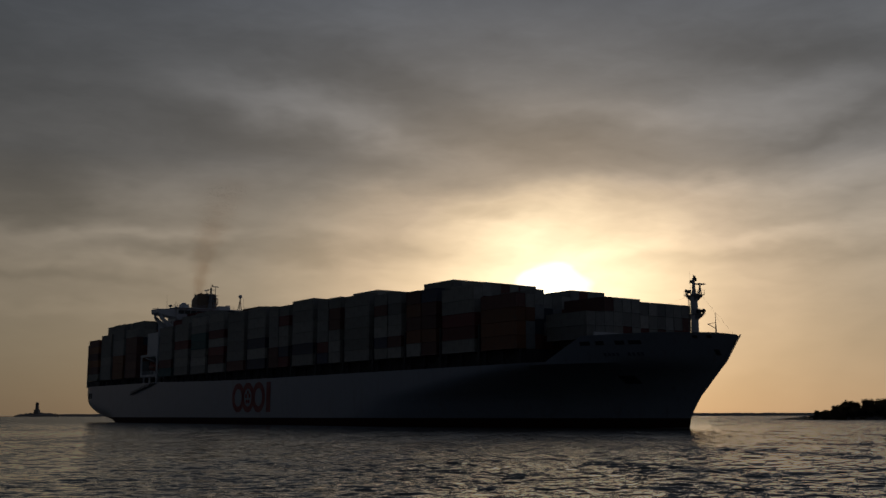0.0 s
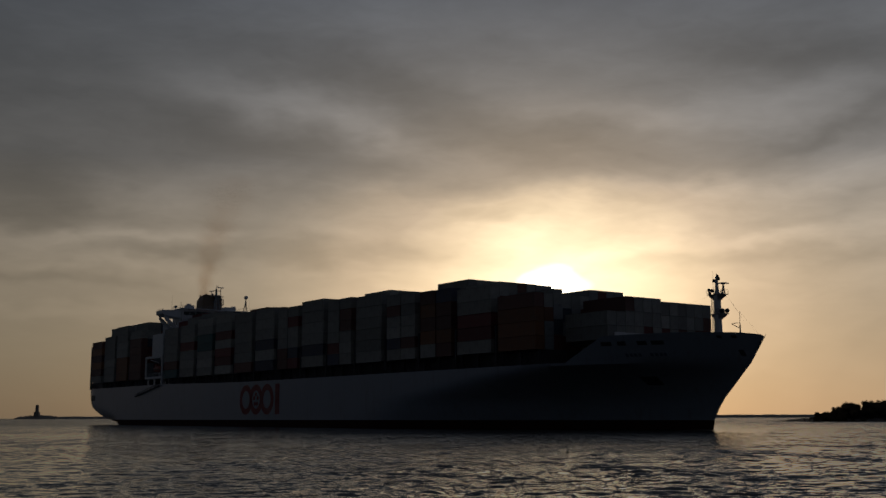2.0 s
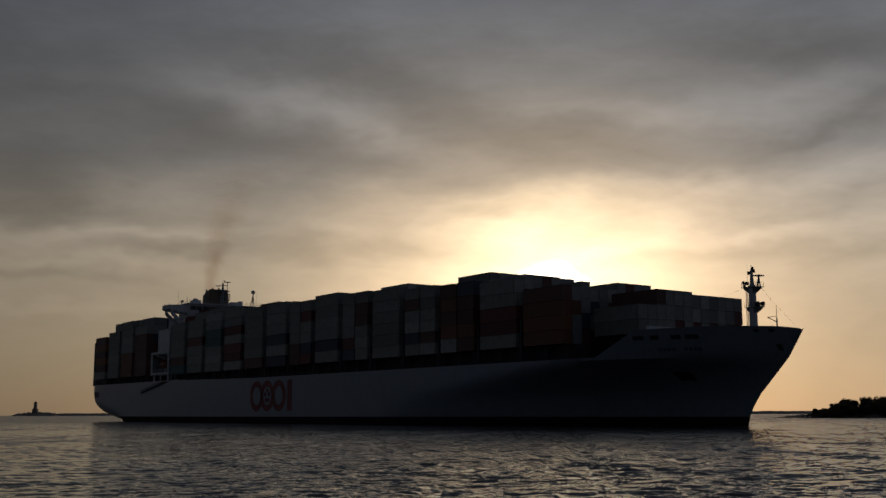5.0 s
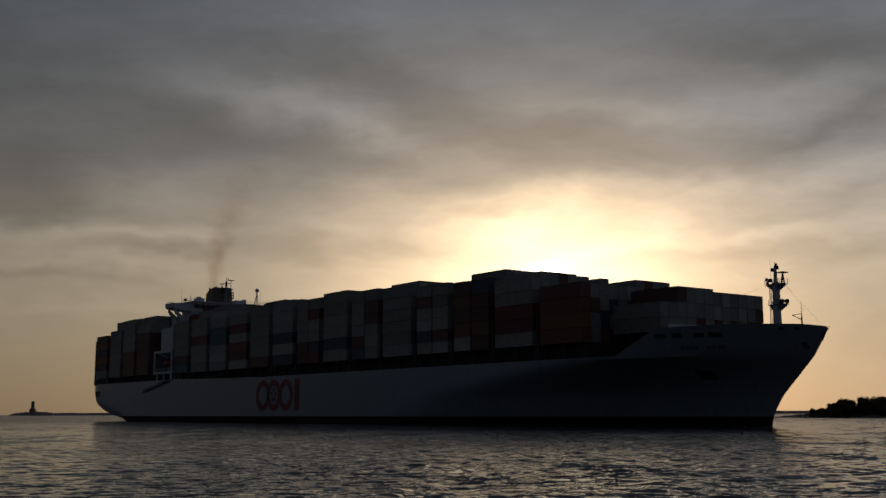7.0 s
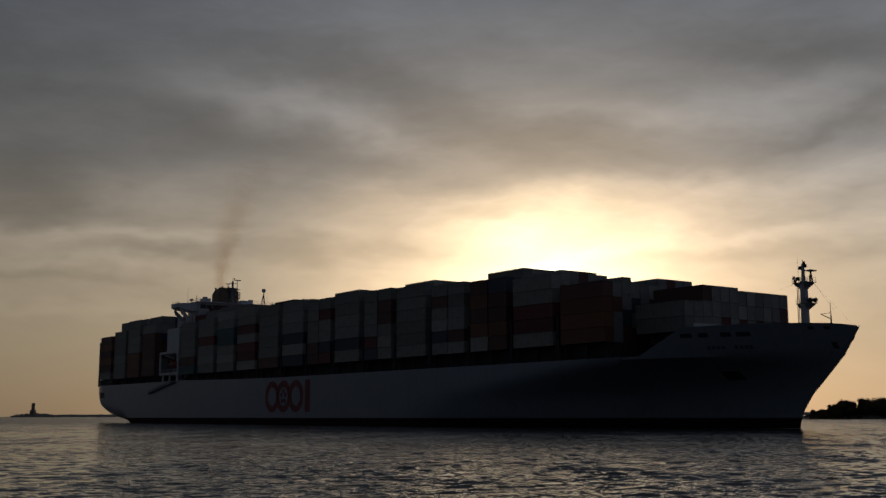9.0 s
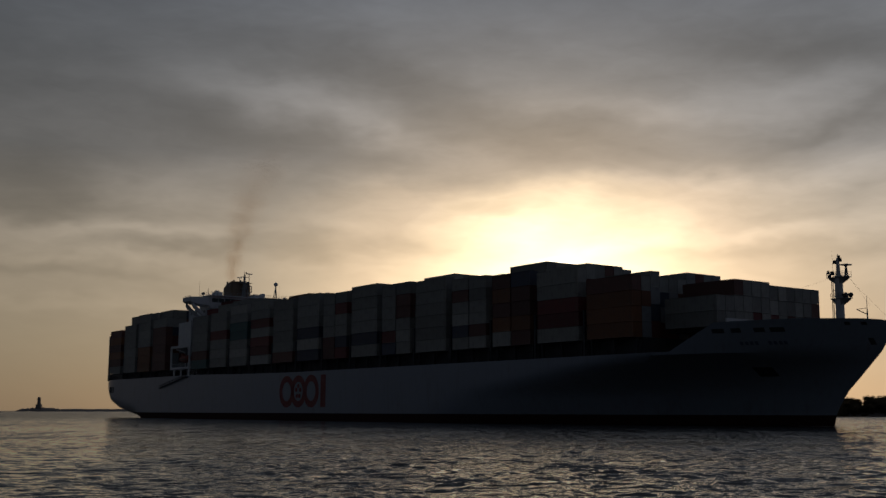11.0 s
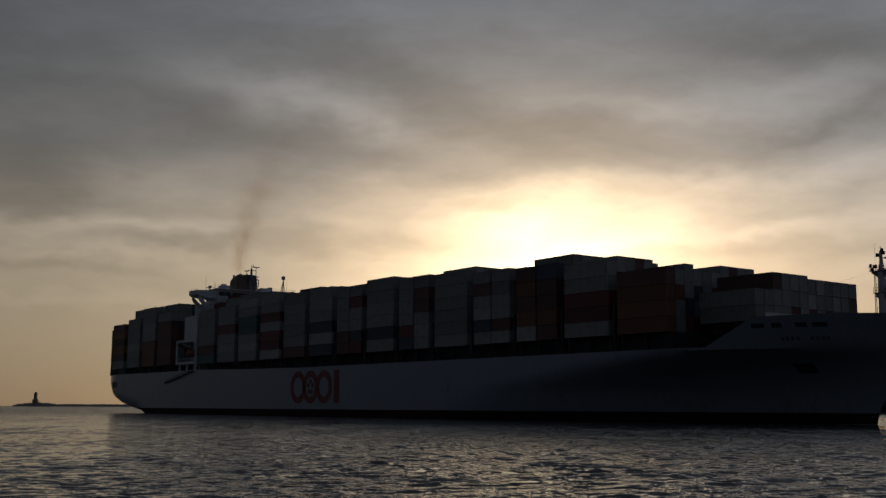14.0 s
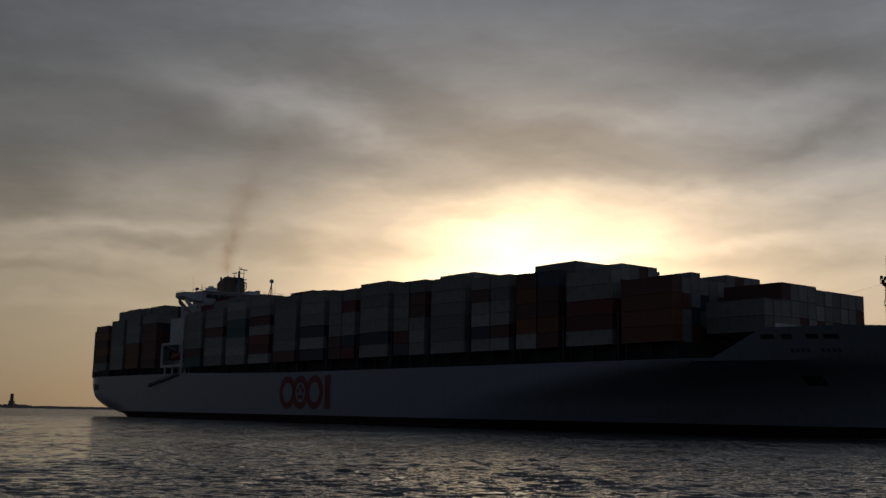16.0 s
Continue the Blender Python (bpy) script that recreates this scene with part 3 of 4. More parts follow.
# ---- deck edge, lashing frames, superstructure ----
for i, bay in enumerate(BAYS[:18]):
    bx = bay[0]
    base = side_z(bx + 6) - 0.1
    bm = bmesh.new()
    for s in (-1,):
        for k in range(7):
            x = bx - 1.0 + 2.08 * k
            y = s * (half_breadth(min(x, 290), base) - 0.15)
            rod(bm, (x, y, base), (x, y, base + 1.25), 0.05, seg=5)
        for h in (0.45, 0.85, 1.25):
            y0 = s * (half_breadth(bx - 1, base) - 0.15)
            y1 = s * (half_breadth(min(bx + 11.5, 290), base) - 0.15)
            rod(bm, (bx - 1.0, y0, base + h), (bx + 11.5, y1, base + h), 0.03, seg=4)
    part("deck_railing", bm, DARK, ship)
    # pedestals under the outer rows
    for k in range(3):
        x = bx + 0.3 + 5.8 * k
        bm = bmesh.new()
        for s in (-1,):
            y = s * 20.2
            box(bm, x - 0.25, x + 0.25, y - 0.3, y + 0.3, base, 16.1)
            rod(bm, (x + 0.1, y - s * 0.2, base), (x + 0.1, 18.8 * s, 15.9), 0.12, seg=5)
        part("stack_pedestal", bm, DARK, ship)
    if i in (0, 4):
        continue
    # lashing bridge in the gap behind this bay
    x = bx - 1.15
    bm = bmesh.new()
    for s in (-1, 1):
        box(bm, x - 0.25, x + 0.25, s * 20.9 - 0.2, s * 20.9 + 0.2, base, 22.0)
        box(bm, x - 0.2, x + 0.2, s * 18.4 - 0.15, s * 18.4 + 0.15, base, 22.0)
    for z in (18.9, 21.9):
        box(bm, x - 0.45, x + 0.45, -21.0, 21.0, z, z + 0.15)
        for s in (-1, 1):
            rod(bm, (x, s * 21.0, z + 1.1), (x, s * 12.0, z + 1.1), 0.04, seg=4)
    part("lashing_bridge", bm, DARK, ship, "dark steel lashing bridge")

# stern lashing frame and the enclosed mooring deck under it
bm = bmesh.new()
for k in range(9):
    y = -21.0 + 5.25 * k
    box(bm, 0.4, 0.8, y - 0.2, y + 0.2, 14.0, 31.4)
    box(bm, 1.8, 2.1, y - 0.15, y + 0.15, 14.0, 31.4)
for z in (17.0, 19.9, 22.8, 25.7, 28.6, 31.3):
    box(bm, 0.3, 2.15, -21.3, 21.3, z, z + 0.14)
    rod(bm, (0.4, -21.2, z + 1.0), (0.4, 21.2, z + 1.0), 0.05, seg=4)
part("lashing_bridge", bm, GREY, ship, "tall grey steel lashing frame at the stern")
part("mooring_deck_wall", boxes((-1.6, 14.8, -20.6, 20.6, 14.15, 16.57), bevel=0.1), DARK, ship)

house = part("superstructure", boxes((64.5, 79.5, -15.5, 15.5, 14.0, 37.0), (66.0, 78.6, -16.4, 16.4, 17.0, 17.25), (66.0, 78.6, -16.4, 16.4, 24.0, 24.25), (66.0, 78.6, -16.4, 16.4, 31.0, 31.25), bevel=0.06),
             WHITE, ship, "white accommodation block")
for deck in range(7):
    for k in range(6):
        z = 18.2 + 2.9 * deck
        for s in (-1, 1):
            if s < 0 or k % 2 == 0:
                part("porthole", boxes((66.6 + 2.1 * k, 67.6 + 2.1 * k, s * 15.5 - 0.04, s * 15.5 + 0.04, z, z + 0.9)), GLASS, house)


def bridge():
    b = part("wheelhouse", boxes((71.5, 80.2, -14.6, 14.6, 37.0, 41.3), (71.0, 81.2, -15.1, 15.1, 41.3, 41.6), bevel=0.08), WHITE, ship, "white wheelhouse with a dark window band")
    for k in range(12):
        y = -13.9 + 2.33 * k
        part("bridge_window", boxes((80.15, 80.26, y, y + 2.15, 39.2, 40.6)), GLASS, b)
    for k in range(3):
        part("bridge_window", boxes((72.6 + 2.5 * k, 74.6 + 2.5 * k, -14.68, -14.58, 39.2, 40.6)), GLASS, b)
    for s in (-1, 1):
        bm = bmesh.new()
        # wing: a tapering sponson whose underside runs down to the house
        sec = [(14.6, 38.0, 41.0), (17.5, 38.3, 40.9), (20.6, 38.8, 40.7), (21.5, 39.3, 40.7)]
        rows = []
        for y, zb, zt in sec:
            rows.append([bm.verts.new((x, s * y, z)) for x, z in ((73.2, zb), (79.8, zb), (79.8, zt), (73.2, zt))])
        for a, c in zip(rows, rows[1:]):
            for q in range(4):
                bm.faces.new((a[q], a[(q + 1) % 4], c[(q + 1) % 4], c[q]))
        bm.faces.new(rows[-1])
        bm.faces.new(rows[0])
        bmesh.ops.recalc_face_normals(bm, faces=bm.faces)
        wing = part("bridge_wing", bm, WHITE, ship, "white open bridge wing")
        for x0 in (73.6, 78.8):
            bm = bmesh.new()
            for a in range(8):
                u0, u1 = a / 8, (a + 1) / 8
                ya, yb = 20.6 - 5.2 * u0, 20.6 - 5.2 * u1
                za, zb = 39.1 - 4.6 * u0 ** 0.9, 39.1 - 4.6 * u1 ** 0.9
                vs = [bm.verts.new((x0 + dx, s * y, z)) for dx in (0, 0.7) for y, z in ((ya, za), (yb, zb), (yb, zb - 1.7), (ya, za - 1.2))]
                for q in range(4):
                    bm.faces.new((vs[q], vs[(q + 1) % 4], vs[4 + (q + 1) % 4], vs[4 + q]))
                bm.faces.new(vs[:4])
                bm.faces.new(vs[4:][::-1])
            bmesh.ops.recalc_face_normals(bm, faces=bm.faces)
            part("wing_bracket", bm, WHITE, wing)
        part("wing_rail", rods(*[((73.4 + 1.2 * k, s * 21.3, 40.6), (73.4 + 1.2 * k, s * 21.3, 41.1), 0.04) for k in range(6)], ((73.4, s * 21.3, 41.1), (79.4, s * 21.3, 41.1), 0.04)), GREY, wing)
        part("searchlight", rods(((76.5, s * 15.6, 40.8), (76.5, s * 15.6, 42.0), 0.12), ((76.0, s * 15.6, 42.3), (77.0, s * 15.6, 42.3), 0.45, 0.5)), GREY, wing)
    # roof gear
    top = 41.6
    posts = []
    for k in range(13):
        y = -14.6 + 2.43 * k
        for x in (71.4, 80.8):
            posts.append(((x, y, top), (x, y, top + 1.1), 0.035))
    for h in (0.55, 1.1):
        for x in (71.4, 80.8):
            posts.append(((x, -14.6, top + h), (x, 14.6, top + h), 0.03))
        for y in (-14.6, 14.6):
            posts.append(((71.4, y, top + h), (80.8, y, top + h), 0.03))
    part("roof_railing", rods(*posts), GREY, b)
    part("roof_locker", boxes((74.5, 77.5, -11.6, -8.8, top, top + 1.5), (75.2, 76.6, -11.0, -9.6, top + 1.5, top + 2.1), bevel=0.08), WHITE, b)
    part("roof_locker", boxes((73.5, 77.0, 3.4, 6.4, top, top + 1.6), (74.0, 75.4, 7.0, 8.4, top, top + 2.2), bevel=0.08), WHITE, b)
    part("whip_antenna", rods(((76.0, -16.8, 40.6), (76.0, -16.8, 46.4), 0.05, 0.02)), GREY, b)
    part("whip_antenna", rods(((78.0, 12.6, top), (78.0, 12.6, top + 5.0), 0.05, 0.02)), GREY, b)
    part("whip_antenna", rods(((73.0, -12.2, top), (73.0, -12.2, top + 3.0), 0.12, 0.06)), GREY, b)
    # satellite dome on its lattice post
    m = part("dome_mast", rods(((77.0, 12.3, top), (77.3, 11.6, top + 4.6), 0.14), ((77.8, 11.0, top), (77.3, 11.6, top + 4.6), 0.14), ((76.3, 10.9, top), (77.3, 11.6, top + 4.6), 0.14),
                               ((76.7, 11.9, top + 1.8), (77.6, 11.2, top + 1.8), 0.08), ((76.9, 11.8, top + 3.3), (77.4, 11.3, top + 3.3), 0.08), ((77.3, 11.6, top + 4.4), (77.3, 11.6, top + 5.2), 0.2)), GREY, b)
    bm = bmesh.new()
    bmesh.ops.create_uvsphere(bm, u_segments=14, v_segments=10, radius=0.75, matrix=Matrix.Translation((77.3, 11.6, top + 5.6)))
    part("radome", bm, WHITE, m, "white radome", smooth=True)


bridge()


def funnel():
    bm = bmesh.new()
    rows = []
    for z, x0, x1, y0, y1 in ((37.0, 63.0, 70.4, -2.5, 5.7), (46.2, 63.3, 70.1, -2.4, 5.5), (47.4, 64.2, 69.8, -1.9, 5.2)):
        c = 0.7
        rows.append([bm.verts.new((x, y, z + (0.9 if z > 47 and x > 66 else 0))) for x, y in ((x0 + c, y0), (x1 - c, y0), (x1, y0 + c), (x1, y1 - c), (x1 - c, y1), (x0 + c, y1), (x0, y1 - c), (x0, y0 + c))])
    for a, c in zip(rows, rows[1:]):
        for q in range(8):
            bm.faces.new((a[q], a[(q + 1) % 8], c[(q + 1) % 8], c[q]))
    bm.faces.new(rows[-1])
    f = part("funnel", bm, BUFF, ship, "dark buff funnel with exhaust pipes")
    for x, y, h in ((64.2, -1.0, 48.6), (64.6, 1.4, 48.8), (66.0, 3.2, 49.2), (66.5, 0.4, 49.0)):
        part("exhaust_pipe", rods(((x, y, 46.8), (x - 0.25, y, h), 0.38, 0.34)), DARK, f)
    part("casing", boxes((58.5, 64.6, -9.0, 9.0, 14.0, 37.2), bevel=0.08), WHITE, ship, "white engine casing")
    # radar mast just before the funnel
    m = part("main_mast", rods(((70.4, 3.4, 41.0), (70.4, 3.4, 50.6), 0.62, 0.36), ((70.4, 3.4, 50.6), (70.4, 3.4, 52.2), 0.1, 0.05),
                               ((70.4, 1.4, 48.2), (70.4, 5.4, 48.2), 0.12), ((70.4, 1.9, 49.9), (70.4, 5.2, 49.9), 0.1),
                               ((70.4, 5.2, 48.2), (70.4, 5.2, 51.0), 0.12), ((70.4, 1.5, 48.2), (70.4, 1.5, 49.4), 0.1), ((70.4, 6.3, 46.6), (70.4, 6.3, 44.6), 0.16), ((70.4, 6.3, 46.6), (70.4, 3.4, 47.4), 0.2), ((70.4, 6.3, 44.6), (70.4, 3.4, 43.6), 0.18), ((71.2, 2.2, 41.6), (70.6, 2.9, 47.6), 0.2), ((71.2, 4.8, 41.6), (70.6, 4.0, 47.6), 0.2)), GREY, ship, "grey radar mast")
    m.location.y = -0.8
    for y, z, w in ((5.1, 51.0, 1.3), (1.5, 49.4, 0.8)):
        part("radar_scanner", boxes((70.2, 70.7, y - w, y + w, z, z + 0.3), bevel=0.05), WHITE, m)
    part("mast_platform", boxes((69.5, 71.7, 1.6, 5.9, 47.6, 47.75), (69.6, 71.4, 2.0, 5.6, 45.5, 45.65)), GREY, m)
    part("navigation_light", rods(((70.7, 3.9, 51.3), (70.7, 3.9, 51.8), 0.16)), DARK, m)


funnel()

# boat station on the starboard quarter
part("stair_tower", boxes((70.2, 80.6, -21.35, -17.8, 24.4, 32.2), bevel=0.08), WHITE, ship, "white enclosed stair tower")
fr = part("boat_frame", boxes((63.8, 80.4, -21.4, -20.9, 23.7, 24.5), (63.8, 64.5, -21.4, -20.9, 16.4, 23.7), (79.5, 80.4, -21.4, -20.9, 14.2, 23.7), (63.8, 79.5, -21.4, -20.9, 16.4, 17.2),
                              (64.4, 80.0, -20.9, -16.4, 16.5, 16.8), (66.5, 67.2, -21.3, -20.8, 14.2, 16.5), (72.5, 73.2, -21.3, -20.8, 14.2, 16.5), bevel=0.04), WHITE, ship, "white boat deck frame")
part("boat_frame_railing", rods(*[((65.0 + 1.45 * k, -21.1, 17.1), (65.0 + 1.45 * k, -21.1, 18.3), 0.06) for k in range(10)], ((65.0, -21.1, 18.3), (78.1, -21.1, 18.3), 0.05)), WHITE, fr)
for x in (67.0, 76.5):
    part("davit", rods(((x, -17.0, 16.8), (x, -17.6, 22.6), 0.25), ((x, -17.6, 22.6), (x, -20.6, 23.4), 0.22)), WHITE, fr)


def lifeboat():
    bm = bmesh.new()
    rows = []
    for k in range(13):
        u = k / 12 * 2 - 1
        w = max(0.02, (1 - abs(u) ** 3.2)) ** 0.7
        rows.append([bm.verts.new((71.8 + u * 4.3, -19.0 + 1.45 * w * math.cos(a), 19.9 + (1.35 if math.sin(a) > 0 else 1.15) * w * math.sin(a) + 0.25 * u * u)) for a in [2 * math.pi * q / 12 for q in range(12)]])
    for a, c in zip(rows, rows[1:]):
        for q in range(12):
            bm.faces.new((a[q], a[(q + 1) % 12], c[(q + 1) % 12], c[q]))
    bm.faces.new(rows[0][::-1])
    bm.faces.new(rows[-1])
    bmesh.ops.recalc_face_normals(bm, faces=bm.faces)
    boat = part("lifeboat", bm, ORANGE, ship, "orange enclosed lifeboat", smooth=True)
    part("conning_hatch", boxes((68.6, 70.2, -19.6, -18.4, 21.0, 21.9), bevel=0.15), ORANGE, boat)
    part("fender", boxes((68.2, 75.4, -20.55, -20.4, 19.7, 19.95), bevel=0.03), DARK, boat)


lifeboat()

# accommodation ladder stowed against the side
bm = bmesh.new()
for dz, r in ((0.0, 0.16), (0.9, 0.08)):
    rod(bm, (55.6, -21.75, 10.3 + dz), (78.2, -21.75, 13.7 + dz), r, seg=6)
for k in range(20):
    u = k / 19
    rod(bm, (55.6 + 22.6 * u, -21.75, 10.3 + 3.4 * u), (55.6 + 22.6 * u, -21.75, 11.2 + 3.4 * u), 0.06, seg=4)
box(bm, 76.0, 79.5, -22.3, -21.4, 13.6, 13.9)
part("accommodation_ladder", bm, DARK, ship, "dark accommodation ladder slanting along the side")
part("ladder_tread", boxes(*[(55.8 + 0.75 * k, 56.4 + 0.75 * k, -22.1, -21.5, 10.3 + 0.113 * k, 10.45 + 0.113 * k) for k in range(30)]), DARK, ship)


# ---- markings, drawn as plain shapes ----
def ring_mark(cx, cz, rx, rz, wide, a0=0.0, a1=360.0, star=False, y=-BEAM):
    bm = bmesh.new()
    n = 40
    prev = None
    for k in range(n + 1):
        a = radians(a0 + (a1 - a0) * k / n)
        o = [bm.verts.new((cx + (rx - d) * math.cos(a), y - p, cz + (rz - d) * math.sin(a))) for d, p in ((0, 0.0), (0, 0.05), (wide, 0.05), (wide, 0.0))]
        if prev:
            for q in range(3):
                bm.faces.new((prev[q], o[q], o[q + 1], prev[q + 1]))
        prev = o
    if star:
        for k in range(5):
            a = radians(90 + 72 * k)
            c = Vector((cx + 1.25 * math.cos(a), y - 0.05, cz + 1.5 * math.sin(a)))
            bmesh.ops.create_cone(bm, cap_ends=True, segments=10, radius1=0.62, radius2=0.62, depth=0.1, matrix=Matrix.Translation(c) @ pose(0, 0, 0, 90))
    bmesh.ops.recalc_face_normals(bm, faces=bm.faces)
    return bm


part("hull_marking", ring_mark(149.6, 7.9, 4.3, 4.4, 1.75), RED, ship, "dark red ring painted on the side")
part("hull_marking", ring_mark(156.4, 7.9, 4.3, 4.4, 1.75, star=True), RED, ship, "dark red ring with a rosette inside")
part("hull_marking", ring_mark(163.6, 7.9, 4.2, 4.4, 1.75), RED, ship, "dark red ring painted on the side")
part("hull_marking", boxes((168.8, 171.4, -21.46, -21.35, 3.6, 12.2)), RED, ship, "dark red upright bar")


def on_side(name, x0, x1, z0, z1, mat, parent, proud=0.06, depth=0.3, label=""):
    """A plate that follows the plating between two stations."""
    bm = bmesh.new()
    n = max(2, int((x1 - x0) / 0.8))
    rows = []
    for k in range(n + 1):
        x = x0 + (x1 - x0) * k / n
        rows.append([bm.verts.new((x, -half_breadth(x, z) - p, z)) for z, p in ((z0, -depth), (z0, proud), (z1, proud), (z1, -depth))])
    for a, c in zip(rows, rows[1:]):
        for q in range(4):
            bm.faces.new((a[q], a[(q + 1) % 4], c[(q + 1) % 4], c[q]))
    bm.faces.new(rows[0])
    bm.faces.new(rows[-1])
    bmesh.ops.recalc_face_normals(bm, faces=bm.faces)
    return part(name, bm, mat, parent, label)


# no holes cut: dark plates carry the shade inside the mooring openings
for x, w in ((299.9, 1.9), (302.9, 1.4), (306.2, 1.5), (308.4, 1.9)):
    on_side("mooring_port_shade", x, x + w, 15.95, 16.7, DARK, ship, label="dark plate painted as the shade inside a mooring opening")
for k, x in enumerate((303.6, 304.3, 305.0, 305.7, 307.5, 308.2, 308.9, 309.5)):
    on_side("name_mark", x, x + 0.42, 13.85, 14.45, BLUE, ship)
# the pocket is not sunk in; its shade is a dark plate on the plating
on_side("anchor_pocket_shade", 301.2, 304.2, 8.7, 10.3, DARK, ship, label="dark plate painted as the shade of an anchor pocket")
on_side("hawse_plate", 319.4, 320.0, 13.7, 14.8, DARK, ship)
for k in range(3):
    on_side("quarter_mark", 3.6 + 1.9 * k, 4.8 + 1.9 * k, 9.4, 11.6, DARK, ship)
for x in (317.7, 319.5):
    on_side("fairlead", x, x + 0.6, 16.9, 17.4, DARK, ship)


# ---- foremast and forecastle gear ----
def foremast():
    base = 16.8
    m = part("foremast", rods(((312.6, 0, base), (312.6, 0, 26.2), 0.78, 0.66, 14), ((312.6, 0, 26.0), (312.6, 0, 29.3), 0.42, 0.24, 10), ((312.6, 0, 29.2), (312.6, 0, 30.0), 0.1, 0.05)), WHITE, ship, "grey-white tubular foremast with two platforms", smooth=False)
    for z, x0, x1, y0, y1 in ((25.75, 310.9, 314.5, -0.95, 0.95), (22.0, 311.4, 314.6, -0.8, 0.8)):
        p = part("mast_platform", boxes((x0, x1, y0, y1, z, z + 0.14), bevel=0.03), GREY, m)
        gusset = bmesh.new()
        for x, root in ((x0 + 0.1, 312.3), (x1 - 0.1, 312.9)):
            for y in (-0.45, 0.45):
                plate = [gusset.verts.new((px, y + dy, pz)) for dy in (-0.04, 0.04) for px, pz in ((root, z), (x, z), (x, z - 0.22), (root, z - 1.15))]
                gusset.faces.new(plate[:4])
                gusset.faces.new(plate[4:][::-1])
                for q in range(4):
                    gusset.faces.new((plate[q], plate[4 + q], plate[4 + (q + 1) % 4], plate[(q + 1) % 4]))
        bmesh.ops.recalc_face_normals(gusset, faces=gusset.faces)
        part("bracket", gusset, GREY, p)
        posts = []
        for k in range(5):
            x = x0 + (x1 - x0) * k / 4
            for y in (y0, y1):
                posts.append(((x, y, z), (x, y, z + 1.0), 0.035))
        for y in (y0, y1):
            for h in (0.5, 1.0):
                posts.append(((x0, y, z + h), (x1, y, z + h), 0.025))
        part("platform_rail", rods(*posts), GREY, p)
    part("radar_post", rods(((313.9, 0, 25.8), (314.2, 0, 27.8), 0.16), ((314.5, 0, 25.8), (314.2, 0, 27.8), 0.12)), GREY, m)
    part("radar_scanner", boxes((313.5, 314.9, -0.9, 0.9, 27.8, 28.0), bevel=0.05), WHITE, m)
    for x, z, r in ((310.8, 26.2, 0.3), (310.6, 26.9, 0.26), (311.4, 26.7, 0.42), (312.0, 28.6, 0.34), (313.1, 28.9, 0.3), (312.9, 29.4, 0.22), (310.9, 26.2, 0.25)):
        part("navigation_light", rods(((x, 0, z - 0.3), (x, 0, z + 0.3), r, r * 0.8)), DARK, m)
    part("floodlight", rods(((313.7, -0.35, 22.45), (314.3, -0.4, 22.8), 0.48, 0.34), ((314.4, 0.3, 22.5), (314.9, 0.3, 22.8), 0.46, 0.34), ((314.1, 0.0, 22.1), (314.1, 0.0, 22.6), 0.14)), DARK, m)
    lad = []
    for dy in (-0.22, 0.22):
        lad.append(((311.25, dy, 17.0), (311.35, dy, 25.7), 0.06))
    for k in range(22):
        lad.append(((311.29, -0.22, 17.3 + 0.38 * k), (311.29, 0.22, 17.3 + 0.38 * k), 0.035))
    for k in range(5):
        lad.append(((311.28, 0, 17.6 + 2.0 * k), (312.2, 0, 17.6 + 2.0 * k), 0.05))
    part("mast_ladder", rods(*lad), GREY, m)
    part("whip_antenna", rods(((311.0, 0.8, 25.9), (311.0, 0.8, 30.8), 0.03, 0.012)), GREY, m)
    part("stay_wire", rods(((314.4, 0, 25.8), (321.9, 0, 17.8), 0.012, 0.012, 4), ((314.4, 0.4, 25.8), (317.5, 1.5, 20.5), 0.010, 0.010, 4)), STEEL, m)
    part("stay_wire", rods(((310.9, 0, 25.8), (302.0, 4.0, 25.2), 0.011, 0.011, 4)), STEEL, m)


foremast()
j = part("jackstaff", rods(((317.8, 0, 16.6), (317.8, 0, 19.6), 0.16, 0.12), ((317.8, 0, 19.6), (317.8, 0, 22.2), 0.07, 0.03), ((317.8, 0, 19.0), (315.8, 0, 20.0), 0.08), ((317.8, 0, 20.1), (315.8, 0, 20.0), 0.05)), GREY, ship, "slim grey jackstaff with a small derrick")
part("winch", boxes((317.0, 318.4, -0.8, 0.8, 16.4, 18.2), bevel=0.2), DARK, ship)
for s in (-1, 1):
    part("windlass", rods(((314.6, s * 3.4 - 1.6, 17.4), (314.6, s * 3.4 + 1.6, 17.4), 0.9, 0.9, 12), ((314.6, s * 3.4, 16.6), (314.6, s * 3.4, 17.4), 0.8)), DARK, ship)
part("bow_fairlead_roller", rods(((322.7, -0.55, 16.2), (322.3, -0.75, 15.0), 0.12), ((322.2, 0, 16.3), (322.7, -0.55, 16.2), 0.1)), DARK, ship)
part("breakwater_plate", boxes((300.2, 300.5, -15.5, 15.5, 16.5, 18.8)), WHITE, ship)


# ---- bow wave ----
def bow_wave():
    rng2 = random.Random(4)
    bm = bmesh.new()
    for s in (-1, 1):
        for k in range(44):
            u = k / 44
            x = 310.6 - 16 * u ** 1.3
            off = 0.25 + 0.5 * u + rng2.uniform(0, 0.5)
            y = s * (half_breadth(x, 0.0) + off)
            r = rng2.uniform(0.04, 0.11) * (1 - 0.75 * u)
            bmesh.ops.create_icosphere(bm, subdivisions=1, radius=1.0, matrix=Matrix.Translation((x, y, 0.08)) @ Matrix.Diagonal((r * 2.6, r * 1.3, r * 0.7, 1)))
    ob = finish("bow_wave", bm, FOAM, None, True)
    return tagged(ob, "low broken white foam curling off the stem", "bow wave", kind="stuff")


wave = bow_wave()


